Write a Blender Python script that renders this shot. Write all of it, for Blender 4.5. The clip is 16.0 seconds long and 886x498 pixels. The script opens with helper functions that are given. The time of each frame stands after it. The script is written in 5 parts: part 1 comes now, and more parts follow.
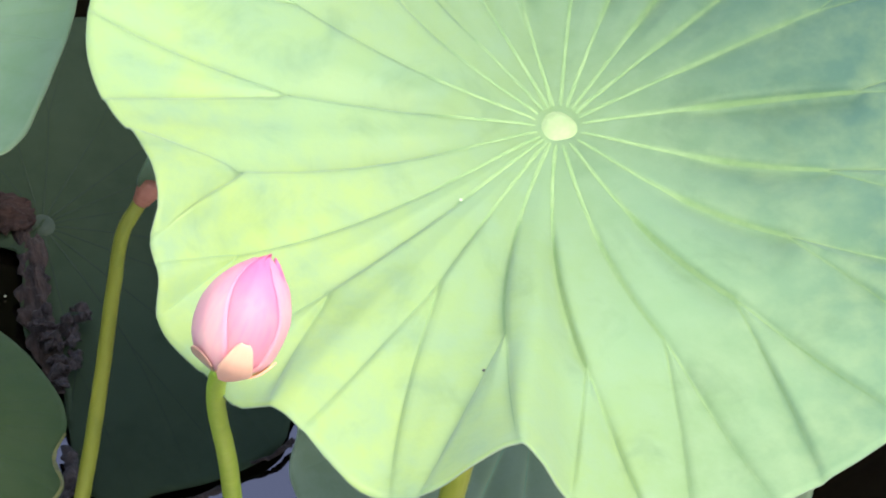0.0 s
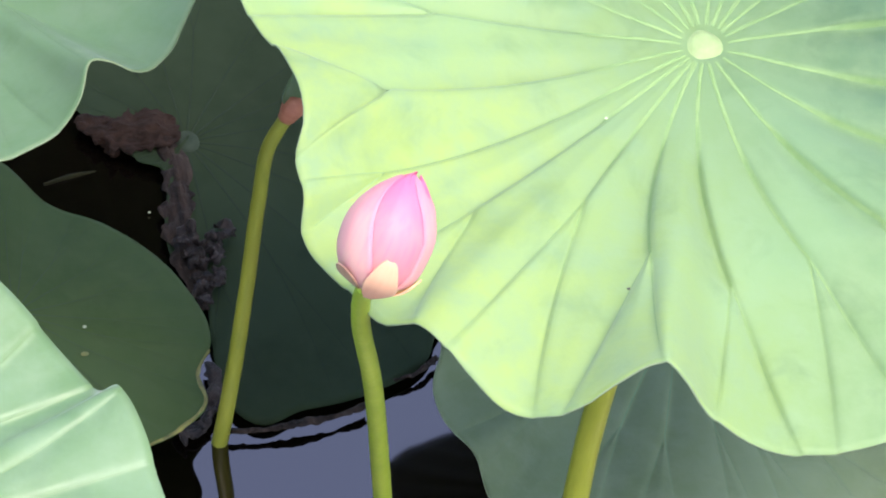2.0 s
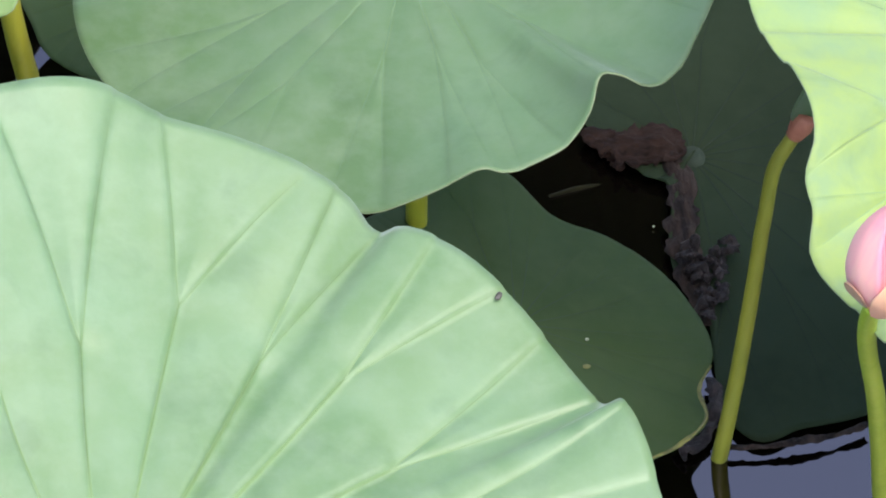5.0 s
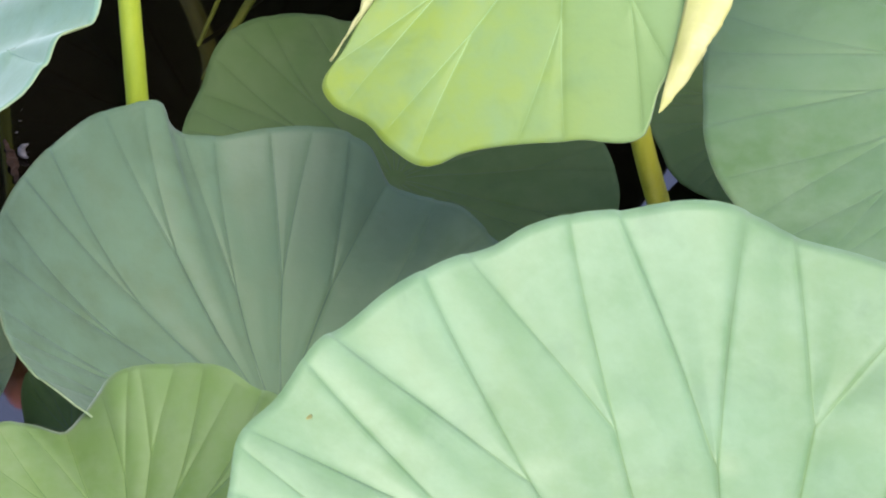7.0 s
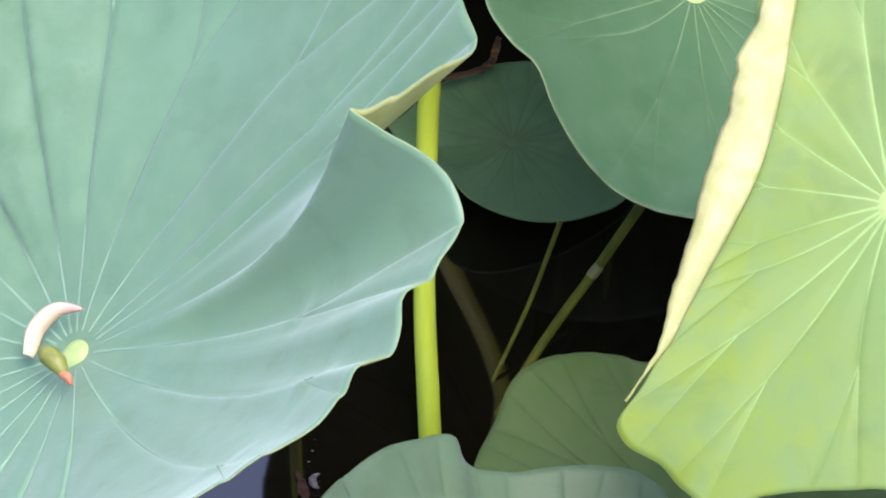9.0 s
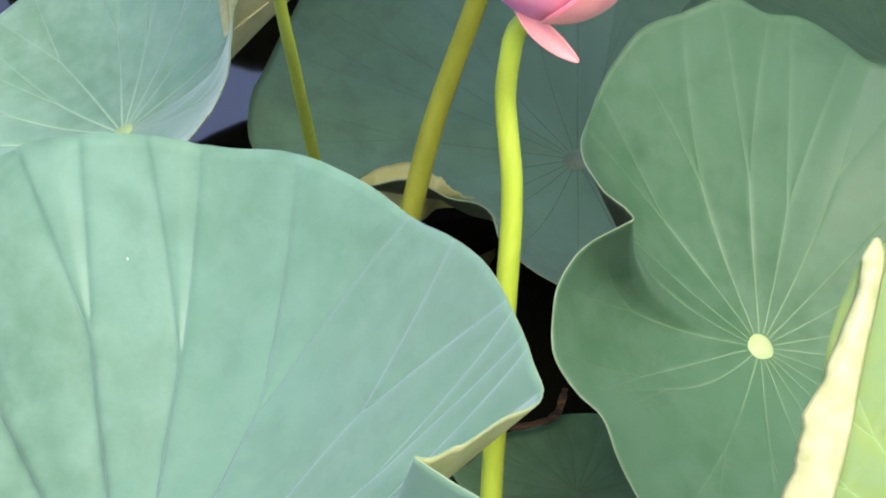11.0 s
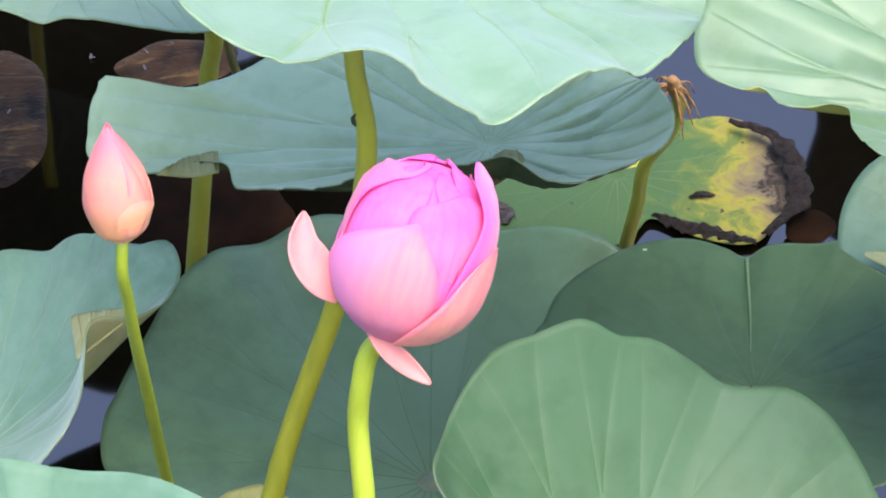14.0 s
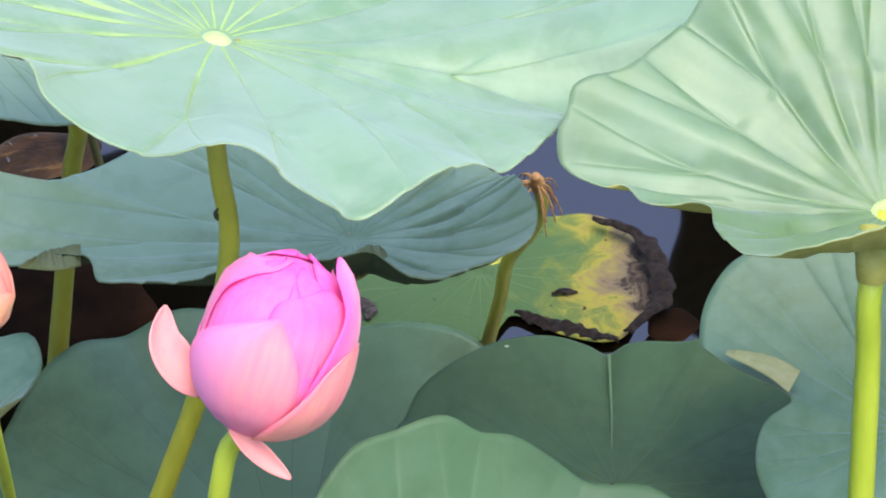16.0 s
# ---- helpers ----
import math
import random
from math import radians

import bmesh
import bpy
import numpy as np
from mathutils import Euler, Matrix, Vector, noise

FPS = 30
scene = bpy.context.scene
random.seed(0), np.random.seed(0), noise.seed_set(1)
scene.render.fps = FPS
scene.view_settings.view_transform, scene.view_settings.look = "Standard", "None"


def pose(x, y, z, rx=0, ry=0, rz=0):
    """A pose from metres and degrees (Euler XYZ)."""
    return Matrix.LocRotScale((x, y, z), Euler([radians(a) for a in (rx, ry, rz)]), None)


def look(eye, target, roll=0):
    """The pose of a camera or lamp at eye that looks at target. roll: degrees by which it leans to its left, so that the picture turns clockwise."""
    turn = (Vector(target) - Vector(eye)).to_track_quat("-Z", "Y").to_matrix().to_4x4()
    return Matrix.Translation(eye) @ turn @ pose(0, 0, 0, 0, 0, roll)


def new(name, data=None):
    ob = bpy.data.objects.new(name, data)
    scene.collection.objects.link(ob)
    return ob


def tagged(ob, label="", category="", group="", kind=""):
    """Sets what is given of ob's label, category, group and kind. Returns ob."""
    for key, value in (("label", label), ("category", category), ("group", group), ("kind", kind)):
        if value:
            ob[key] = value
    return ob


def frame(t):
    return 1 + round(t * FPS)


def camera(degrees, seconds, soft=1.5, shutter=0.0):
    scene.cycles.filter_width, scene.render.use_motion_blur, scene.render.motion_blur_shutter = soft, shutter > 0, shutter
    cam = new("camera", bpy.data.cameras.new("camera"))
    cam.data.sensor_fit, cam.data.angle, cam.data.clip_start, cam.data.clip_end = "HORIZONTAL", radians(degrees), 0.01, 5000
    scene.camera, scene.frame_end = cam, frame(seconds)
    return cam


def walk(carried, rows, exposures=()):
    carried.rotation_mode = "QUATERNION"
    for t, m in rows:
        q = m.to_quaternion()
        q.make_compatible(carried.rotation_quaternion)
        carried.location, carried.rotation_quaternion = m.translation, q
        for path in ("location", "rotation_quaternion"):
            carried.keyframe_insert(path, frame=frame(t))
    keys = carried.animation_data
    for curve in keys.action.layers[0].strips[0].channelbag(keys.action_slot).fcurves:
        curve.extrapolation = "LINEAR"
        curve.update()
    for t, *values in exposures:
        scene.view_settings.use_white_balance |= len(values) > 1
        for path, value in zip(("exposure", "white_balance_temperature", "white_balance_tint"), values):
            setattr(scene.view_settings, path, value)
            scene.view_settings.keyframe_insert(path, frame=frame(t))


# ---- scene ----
cam = camera(7.476, 16.0, soft=2.0)
PATH = [
    (0.0, 0.0363, -0.0056, 2.7874, 41.410, -4.410, -12.648),
    (0.5, 0.0359, -0.0055, 2.7874, 40.792, -4.283, -12.440),
    (1.0, 0.0350, -0.0052, 2.7874, 40.558, -4.127, -12.175),
    (1.5, 0.0341, -0.0049, 2.7874, 40.528, -3.992, -11.830),
    (2.0, 0.0331, -0.0046, 2.7874, 40.642, -3.700, -11.688),
    (2.5, 0.0320, -0.0044, 2.7874, 40.714, -3.516, -11.408),
    (3.0, 0.0309, -0.0041, 2.7874, 40.777, -3.311, -11.110),
    (3.2, 0.0307, -0.0040, 2.7874, 40.825, -3.275, -11.031),
    (5.3, 0.0177, -0.0013, 2.7874, 40.570, -0.895, -7.430),
    (5.5, 0.0159, -0.0011, 2.7874, 40.605, -0.453, -7.068),
    (6.0, 0.0118, -0.0006, 2.7874, 40.752, 0.615, -6.361),
    (6.5, 0.0076, -0.0002, 2.7874, 41.150, 1.948, -5.858),
    (7.0, 0.0044, -0.0001, 2.7874, 41.663, 2.811, -5.259),
    (7.5, 0.0020, -0.0000, 2.7874, 42.379, 2.910, -4.155),
    (8.0, 0.0002, -0.0000, 2.7874, 43.312, 3.013, -3.307),
    (8.5, -0.0012, -0.0000, 2.7874, 44.158, 3.212, -2.742),
    (8.7, -0.0018, -0.0000, 2.7874, 44.382, 3.296, -2.522),
    (10.8, -0.0037, -0.0001, 2.7874, 47.281, 2.705, -0.729),
    (11.0, -0.0031, -0.0000, 2.7874, 47.712, 2.684, -0.954),
    (11.5, -0.0017, -0.0000, 2.7874, 48.688, 2.361, -1.259),
    (12.0, -0.0007, -0.0000, 2.7874, 49.474, 2.105, -1.484),
    (12.5, 0.0000, 0.0000, 2.7874, 49.973, 1.915, -1.608),
    (13.0, 0.0003, -0.0000, 2.7874, 50.218, 1.895, -1.719),
    (13.5, 0.0005, -0.0000, 2.7874, 50.316, 1.946, -1.846),
    (14.0, 0.0006, -0.0000, 2.7874, 50.391, 1.969, -1.909),
    (14.5, 0.0008, -0.0000, 2.7874, 50.478, 1.931, -1.961),
    (15.0, 0.0013, -0.0000, 2.7874, 50.572, 1.758, -2.052),
    (15.5, 0.0022, -0.0000, 2.7874, 50.752, 1.443, -2.243),
    (16.0, 0.0037, -0.0001, 2.7874, 51.183, 0.893, -2.477),
]
walk(cam, [(t, pose(*p)) for t, *p in PATH], exposures=[(0, 1.30), (3.2, 1.30), (5.3, 1.12), (7, 1.12), (8.7, 1.15), (11, 1.2), (13, 1.36), (15, 1.32), (16, 1.19)])

# ---- daylight: bright hazy sky, soft sun behind the plants ----
SUN_AZ, SUN_EL = radians(148), radians(68)          # azimuth from +y towards +x
world = bpy.data.worlds.new("sky")
scene.world = world
world.use_nodes = True
wn = world.node_tree
sky = wn.nodes.new("ShaderNodeTexSky")
sky.sky_type, sky.sun_disc = "NISHITA", False
sky.sun_elevation, sky.sun_rotation = SUN_EL, SUN_AZ
sky.air_density, sky.dust_density, sky.ozone_density = 0.9, 3.6, 3.4
wn.links.new(sky.outputs["Color"], wn.nodes["Background"].inputs["Color"])
wn.nodes["Background"].inputs["Strength"].default_value = 0.29
sun = new("sun", bpy.data.lights.new("sun", "SUN"))
sun.data.energy, sun.data.angle, sun.data.color = 1.25, radians(34), (1.0, 0.95, 0.87)
sun_way = Vector((math.sin(SUN_AZ) * math.cos(SUN_EL), math.cos(SUN_AZ) * math.cos(SUN_EL), math.sin(SUN_EL)))
sun.matrix_world = look(sun_way * 10, (0, 0, 0))


# ---- materials ----
class Mat:
    """A node material with a short way to add nodes and links."""

    def __init__(self, name):
        self.mat = bpy.data.materials.new(name)
        self.mat.use_nodes = True
        self.tree = self.mat.node_tree
        self.bsdf = self.tree.nodes["Principled BSDF"]
        self.out = self.tree.nodes["Material Output"]

    def node(self, kind, **values):
        n = self.tree.nodes.new(kind)
        for key, value in values.items():
            n.inputs[key].default_value = value
        return n

    def link(self, a, b):
        self.tree.links.new(a, b)

    def noise(self, scale, detail=4.0, rough=0.55, vector=None, distortion=0.0):
        n = self.node("ShaderNodeTexNoise", Scale=scale, Detail=detail, Roughness=rough, Distortion=distortion)
        if vector is None:
            vector = self.coords()
        self.link(vector, n.inputs["Vector"])
        return n.outputs["Fac"]

    def coords(self):
        return self.node("ShaderNodeTexCoord").outputs["Object"]

    def ramp(self, fac, *stops):
        n = self.node("ShaderNodeValToRGB")
        e = n.color_ramp.elements
        while len(e) < len(stops):
            e.new(0.5)
        for k, (p, c) in enumerate(stops):
            e[k].position, e[k].color = p, (*c, 1)
        self.link(fac, n.inputs["Fac"])
        return n.outputs["Color"]

    def mix(self, fac, a, b, blend="MIX"):
        n = self.tree.nodes.new("ShaderNodeMix")
        n.data_type, n.blend_type = "RGBA", blend
        for value, slot in ((fac, 0), (a, 6), (b, 7)):
            if hasattr(value, "links"):
                self.link(value, n.inputs[slot])
            else:
                n.inputs[slot].default_value = value if slot == 0 else (*value, 1)
        return n.outputs[2]

    def bump(self, height, strength, distance):
        n = self.node("ShaderNodeBump", Strength=strength, Distance=distance)
        self.link(height, n.inputs["Height"])
        self.link(n.outputs["Normal"], self.bsdf.inputs["Normal"])
        return n.outputs["Normal"]


def leaf_material(name, dark, light, bloom, thin=0.25, rough=0.58, glow=(0.45, 0.62, 0.08), sheen=0.3, big_scale=9, gloss=0.25, light_drift=0.0, way=0, wax=0.22):
    """Leaf tissue: mottled green under a waxy bloom, letting some light through; a tone slope can paint light and shade
    across it.
    """
    m = Mat(name)
    v = m.coords()
    mott = m.noise(big_scale, 3, 0.5, v, 0.3)
    # tone slope along one axis: light and shade put into the leaf colour
    if light_drift:
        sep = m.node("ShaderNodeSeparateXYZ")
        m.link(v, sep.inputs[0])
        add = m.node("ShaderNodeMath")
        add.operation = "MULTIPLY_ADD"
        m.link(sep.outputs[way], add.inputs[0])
        add.inputs[1].default_value = light_drift
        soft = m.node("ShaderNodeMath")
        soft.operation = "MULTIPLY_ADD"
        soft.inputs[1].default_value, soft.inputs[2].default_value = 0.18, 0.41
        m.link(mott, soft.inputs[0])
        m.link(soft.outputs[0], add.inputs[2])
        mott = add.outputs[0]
    wide = 0.26 if light_drift else 0.14
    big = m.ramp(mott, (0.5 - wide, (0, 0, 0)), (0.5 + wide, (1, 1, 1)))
    fine = m.noise(55, 4, 0.6, v)
    grain = m.noise(330, 2, 0.5, v)
    col = m.mix(big, dark, light)
    col = m.mix(m.ramp(fine, (0.38, (0, 0, 0)), (0.68, (1, 1, 1))), col, bloom)
    waxy = m.ramp(m.noise(6.5, 3, 0.5, v, 0.6), (0.46, (0, 0, 0)), (0.72, (0.6, 0.6, 0.6)))
    col = m.mix(waxy, col, (bloom[0], bloom[1] * 1.08, bloom[2] * 1.16))
    blotch = m.ramp(m.noise(27, 4, 0.6, v, 0.5), (0.54, (1, 1, 1)), (0.70, (0.62, 0.68, 0.64)))
    col = m.mix(0.5, col, blotch, "MULTIPLY")
    b = m.bsdf
    m.link(col, b.inputs["Base Color"])
    m.link(m.ramp(fine, (0.3, (rough - 0.08,) * 3), (0.7, (rough + 0.12,) * 3)), b.inputs["Roughness"])
    b.inputs["Specular IOR Level"].default_value = gloss
    b.inputs["Coat Weight"].default_value = wax
    b.inputs["Coat Roughness"].default_value = 0.5
    b.inputs["Coat IOR"].default_value = 1.6
    b.inputs["Sheen Weight"].default_value = sheen
    b.inputs["Sheen Roughness"].default_value = 0.45
    b.inputs["Sheen Tint"].default_value = (0.85, 0.95, 1.0, 1)
    normal = m.bump(m.mix(0.35, fine, grain), 0.35, 0.0008)
    tr = m.node("ShaderNodeBsdfTranslucent")
    m.link(m.mix(0.5, col, glow), tr.inputs["Color"])
    mixer = m.node("ShaderNodeMixShader", Fac=thin)
    m.link(b.outputs[0], mixer.inputs[1])
    m.link(tr.outputs[0], mixer.inputs[2])
    m.link(mixer.outputs[0], m.out.inputs["Surface"])
    return m.mat


def plain_material(name, dark, light, rough=0.5, scale=40, bump=0.3, thin=0.0, stretch=(1, 1, 1), sheen=0.0, distance=0.001, gloss=0.5):
    """Two tones of one stuff with grain and relief, a little see-through where thin."""
    m = Mat(name)
    mp = m.node("ShaderNodeMapping", Scale=stretch)
    m.link(m.coords(), mp.inputs["Vector"])
    v = mp.outputs["Vector"]
    f = m.noise(scale, 5, 0.6, v, 0.4)
    col = m.mix(m.ramp(f, (0.32, (0, 0, 0)), (0.68, (1, 1, 1))), dark, light)
    b = m.bsdf
    m.link(col, b.inputs["Base Color"])
    b.inputs["Roughness"].default_value = rough
    b.inputs["Specular IOR Level"].default_value = gloss
    b.inputs["Sheen Weight"].default_value = sheen
    m.bump(m.noise(scale * 4, 4, 0.6, v), bump, distance)
    if thin:
        tr = m.node("ShaderNodeBsdfTranslucent")
        m.link(col, tr.inputs["Color"])
        mixer = m.node("ShaderNodeMixShader", Fac=thin)
        m.link(b.outputs[0], mixer.inputs[1])
        m.link(tr.outputs[0], mixer.inputs[2])
        m.link(mixer.outputs[0], m.out.inputs["Surface"])
    return m.mat


# yellow left, darker blue-green right: the soft shadow is painted into the colour
LEAF_BRIGHT = leaf_material("leaf_bright", (0.275, 0.365, 0.100), (0.116, 0.220, 0.118), (0.218, 0.318, 0.140), 0.32, big_scale=9, light_drift=1.7, gloss=0.3, wax=0.1)
LEAF_PALE = leaf_material("leaf_pale", (0.115, 0.210, 0.102), (0.148, 0.240, 0.130), (0.188, 0.275, 0.172), 0.25, rough=0.46, sheen=0.35, gloss=0.42)
LEAF_CHALK = leaf_material("leaf_chalky", (0.25, 0.37, 0.18), (0.31, 0.43, 0.225), (0.37, 0.48, 0.29), 0.25, rough=0.45, sheen=0.35, gloss=0.5)
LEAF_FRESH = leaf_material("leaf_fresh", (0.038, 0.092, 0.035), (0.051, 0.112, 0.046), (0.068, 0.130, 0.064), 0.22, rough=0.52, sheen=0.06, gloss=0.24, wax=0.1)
LEAF_SOFT = leaf_material("leaf_soft_green", (0.098, 0.176, 0.064), (0.126, 0.204, 0.082), (0.150, 0.230, 0.112), 0.25, rough=0.45, sheen=0.22, big_scale=13, gloss=0.45)
LEAF_STREAK = leaf_material("leaf_sea_green", (0.070, 0.152, 0.062), (0.090, 0.180, 0.082), (0.135, 0.230, 0.140), 0.22, rough=0.48, sheen=0.35, gloss=0.4, big_scale=12)
LEAF_MISTY = leaf_material("leaf_misty", (0.104, 0.205, 0.118), (0.134, 0.245, 0.148), (0.180, 0.295, 0.198), 0.22, rough=0.46, sheen=0.45, gloss=0.45, big_scale=16)
# bluish near half stands in for sky sheen, greener far half for its absence
LEAF_FOLDED = leaf_material("leaf_sheen_toned", (0.070, 0.146, 0.064), (0.130, 0.230, 0.158), (0.118, 0.208, 0.118), 0.22, rough=0.42, sheen=0.45, gloss=0.5, light_drift=-1.3, way=1, wax=0.42)
LEAF_MUTED = leaf_material("leaf_muted", (0.066, 0.124, 0.044), (0.084, 0.146, 0.056), (0.108, 0.168, 0.082), 0.2, rough=0.45, sheen=0.15, gloss=0.3, wax=0.12)
# pale left, dark right: light falling on the bowl is painted in
LEAF_GREY = leaf_material("leaf_grey", (0.046, 0.082, 0.034), (0.112, 0.176, 0.108), (0.082, 0.126, 0.068), 0.2, rough=0.5, sheen=0.12, gloss=0.3, light_drift=-1.8, wax=0.1)
LEAF_BLUE = leaf_material("leaf_yellowish", (0.088, 0.140, 0.048), (0.108, 0.160, 0.060), (0.128, 0.180, 0.088), 0.22, rough=0.47, sheen=0.25, gloss=0.35)
LEAF_SIDE = leaf_material("leaf_side", (0.074, 0.140, 0.046), (0.090, 0.160, 0.066), (0.112, 0.178, 0.100), 0.24, rough=0.45, sheen=0.3, gloss=0.42, wax=0.22)
LEAF_OLIVE = leaf_material("leaf_olive", (0.085, 0.150, 0.034), (0.110, 0.180, 0.046), (0.135, 0.200, 0.075), 0.3)
# darkens to the right: shade from the leaves above is put into the colour
LEAF_SLATE = leaf_material("leaf_slate", (0.036, 0.078, 0.033), (0.118, 0.212, 0.112), (0.082, 0.150, 0.078), 0.12, rough=0.45, sheen=0.08, gloss=0.32, light_drift=-1.9, wax=0.26)
# shade cast by taller leaves is part of this dark green
LEAF_SHADED = leaf_material("leaf_shaded", (0.038, 0.080, 0.029), (0.049, 0.098, 0.035), (0.060, 0.108, 0.046), 0.12, sheen=0.03, gloss=0.18, wax=0.1)
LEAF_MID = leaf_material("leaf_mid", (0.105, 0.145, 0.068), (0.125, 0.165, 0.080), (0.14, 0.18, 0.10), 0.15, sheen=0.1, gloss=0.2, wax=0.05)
# green darkened by the shade of taller leaves, held in the base colour
LEAF_SHADED_DEEP = leaf_material("leaf_shaded_deep", (0.017, 0.027, 0.013), (0.022, 0.034, 0.016), (0.025, 0.037, 0.019), 0.06, rough=0.75, sheen=0.0, gloss=0.04, wax=0.05)
# low leaves: shade under their taller neighbours is mixed into this dark green
LEAF_SHADED_LOW = leaf_material("leaf_shaded_low", (0.042, 0.072, 0.022), (0.052, 0.085, 0.026), (0.060, 0.090, 0.034), 0.12, sheen=0.02, gloss=0.1, wax=0.0)
# bluish right half is a painted sheen over the yellow-green
LEAF_YELLOW = leaf_material("leaf_yellow", (0.172, 0.236, 0.020), (0.142, 0.234, 0.110), (0.148, 0.226, 0.070), 0.26, big_scale=10, light_drift=3.4)
rot = Mat("leaf_rotting")
rot_v = rot.coords()
rot_n = rot.noise(38, 5, 0.65, rot_v, 0.8)
rot_big = rot.noise(14, 3, 0.55, rot_v, 0.5)
rot_x = rot.node("ShaderNodeSeparateXYZ")
rot.link(rot_v, rot_x.inputs[0])
rot_sum = rot.node("ShaderNodeMath")
rot_sum.operation = "MULTIPLY_ADD"
rot.link(rot_x.outputs[0], rot_sum.inputs[0])
rot_sum.inputs[1].default_value = 3.5
rot.link(rot.mix(0.5, rot_n, rot_big), rot_sum.inputs[2])
rot_col = rot.ramp(rot_sum.outputs[0], (0.0, (0.042, 0.080, 0.036)), (0.62, (0.046, 0.085, 0.032)), (0.70, (0.085, 0.11, 0.028)), (0.76, (0.19, 0.17, 0.028)), (0.82, (0.15, 0.12, 0.05)),
                   (0.87, (0.11, 0.085, 0.055)), (0.91, (0.016, 0.011, 0.010)), (0.95, (0.07, 0.05, 0.035)), (1.0, (0.018, 0.013, 0.012)))
rot_spot = rot.ramp(rot.noise(85, 2, 0.5, rot_v), (0.69, (0, 0, 0)), (0.71, (1, 1, 1)))
rot.link(rot.mix(rot_spot, rot_col, (0.03, 0.026, 0.02)), rot.bsdf.inputs["Base Color"])
rot.bsdf.inputs["Roughness"].default_value = 0.55
rot.bsdf.inputs["Specular IOR Level"].default_value = 0.08
rot.bump(rot_n, 0.6, 0.002)
LEAF_ROTTING = rot.mat
# painted darker than a real leaf back, so mirrored leaves stay dark in water
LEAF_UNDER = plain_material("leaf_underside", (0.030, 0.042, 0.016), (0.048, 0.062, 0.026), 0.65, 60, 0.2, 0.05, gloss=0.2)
LEAF_UNDER_OLIVE = plain_material("leaf_underside_olive", (0.26, 0.26, 0.05), (0.38, 0.36, 0.10), 0.6, 60, 0.25, 0.35)
LEAF_UNDER_CREAM = plain_material("leaf_underside_cream", (0.36, 0.36, 0.15), (0.46, 0.44, 0.22), 0.6, 60, 0.25, 0.3)
# brighter underside copy: sunlight through the folded lip is put into its colour
LEAF_UNDER_LIT = plain_material("leaf_underside_lit", (0.40, 0.40, 0.14), (0.48, 0.46, 0.20), 0.6, 60, 0.25, 0.25)
LEAF_RIM = plain_material("leaf_rim", (0.20, 0.26, 0.13), (0.26, 0.32, 0.18), 0.65, 60, 0.2, 0.3)
VEIN = plain_material("vein", (0.21, 0.32, 0.11), (0.27, 0.38, 0.14), 0.55, 80, 0.2, 0.2, gloss=0.25)
# darker copy of the vein colour, with shade painted in
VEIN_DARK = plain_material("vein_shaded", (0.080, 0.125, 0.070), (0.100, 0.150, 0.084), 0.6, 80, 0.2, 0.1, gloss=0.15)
# veins of the floating leaf, with the same shade in their colour
VEIN_SHADED_DEEP = plain_material("vein_shaded_deep", (0.026, 0.038, 0.020), (0.032, 0.045, 0.024), 0.6, 80, 0.2, 0.1, gloss=0.05)
# veins for those low leaves, shade included in the colour
VEIN_SHADE = plain_material("vein_olive_shade", (0.066, 0.098, 0.044), (0.078, 0.112, 0.050), 0.6, 80, 0.2, 0.1, gloss=0.1)
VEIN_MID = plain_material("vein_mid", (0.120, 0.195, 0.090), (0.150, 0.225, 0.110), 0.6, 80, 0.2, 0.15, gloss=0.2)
VEIN_CHALK = plain_material("vein_chalky", (0.17, 0.265, 0.19), (0.21, 0.305, 0.225), 0.6, 80, 0.2, 0.15, gloss=0.2)
VEIN_PALE = plain_material("vein_pale", (0.21, 0.31, 0.18), (0.26, 0.36, 0.22), 0.6, 80, 0.2, 0.15, gloss=0.2)
VEIN_WAXY = plain_material("vein_waxy", (0.27, 0.39, 0.23), (0.32, 0.43, 0.28), 0.55, 80, 0.2, 0.15, gloss=0.3)
VEIN_SOFT = plain_material("vein_soft", (0.140, 0.215, 0.080), (0.165, 0.245, 0.100), 0.55, 80, 0.2, 0.15, gloss=0.25)
VEIN_LIME = plain_material("vein_lime", (0.100, 0.168, 0.040), (0.125, 0.195, 0.052), 0.55, 80, 0.2, 0.2, gloss=0.25)
NAVEL = plain_material("navel", (0.24, 0.31, 0.11), (0.29, 0.36, 0.14), 0.6, 200, 0.3)
# navel of the floating leaf, darkened with its shade
NAVEL_SHADED_DEEP = plain_material("navel_shaded_deep", (0.030, 0.042, 0.027), (0.042, 0.054, 0.036), 0.7, 200, 0.3, gloss=0.05)
# darker copy of the navel colour, shade painted in likewise
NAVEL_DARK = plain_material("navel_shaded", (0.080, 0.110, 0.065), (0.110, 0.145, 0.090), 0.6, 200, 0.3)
STEM = plain_material("stem", (0.25, 0.258, 0.018), (0.345, 0.338, 0.028), 0.45, 60, 0.5, 0, (1, 1, 0.25))
STEM_BRIGHT = plain_material("stem_bright", (0.27, 0.35, 0.02), (0.35, 0.42, 0.035), 0.45, 60, 0.5, 0, (1, 1, 0.25))
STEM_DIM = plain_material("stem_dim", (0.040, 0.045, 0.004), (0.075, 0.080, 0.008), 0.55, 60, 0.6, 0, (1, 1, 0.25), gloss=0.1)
STEM_DULL = plain_material("stem_dull", (0.20, 0.21, 0.02), (0.30, 0.29, 0.03), 0.45, 60, 0.5, 0, (1, 1, 0.25))
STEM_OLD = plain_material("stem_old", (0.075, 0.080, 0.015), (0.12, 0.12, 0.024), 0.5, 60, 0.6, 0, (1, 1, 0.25))

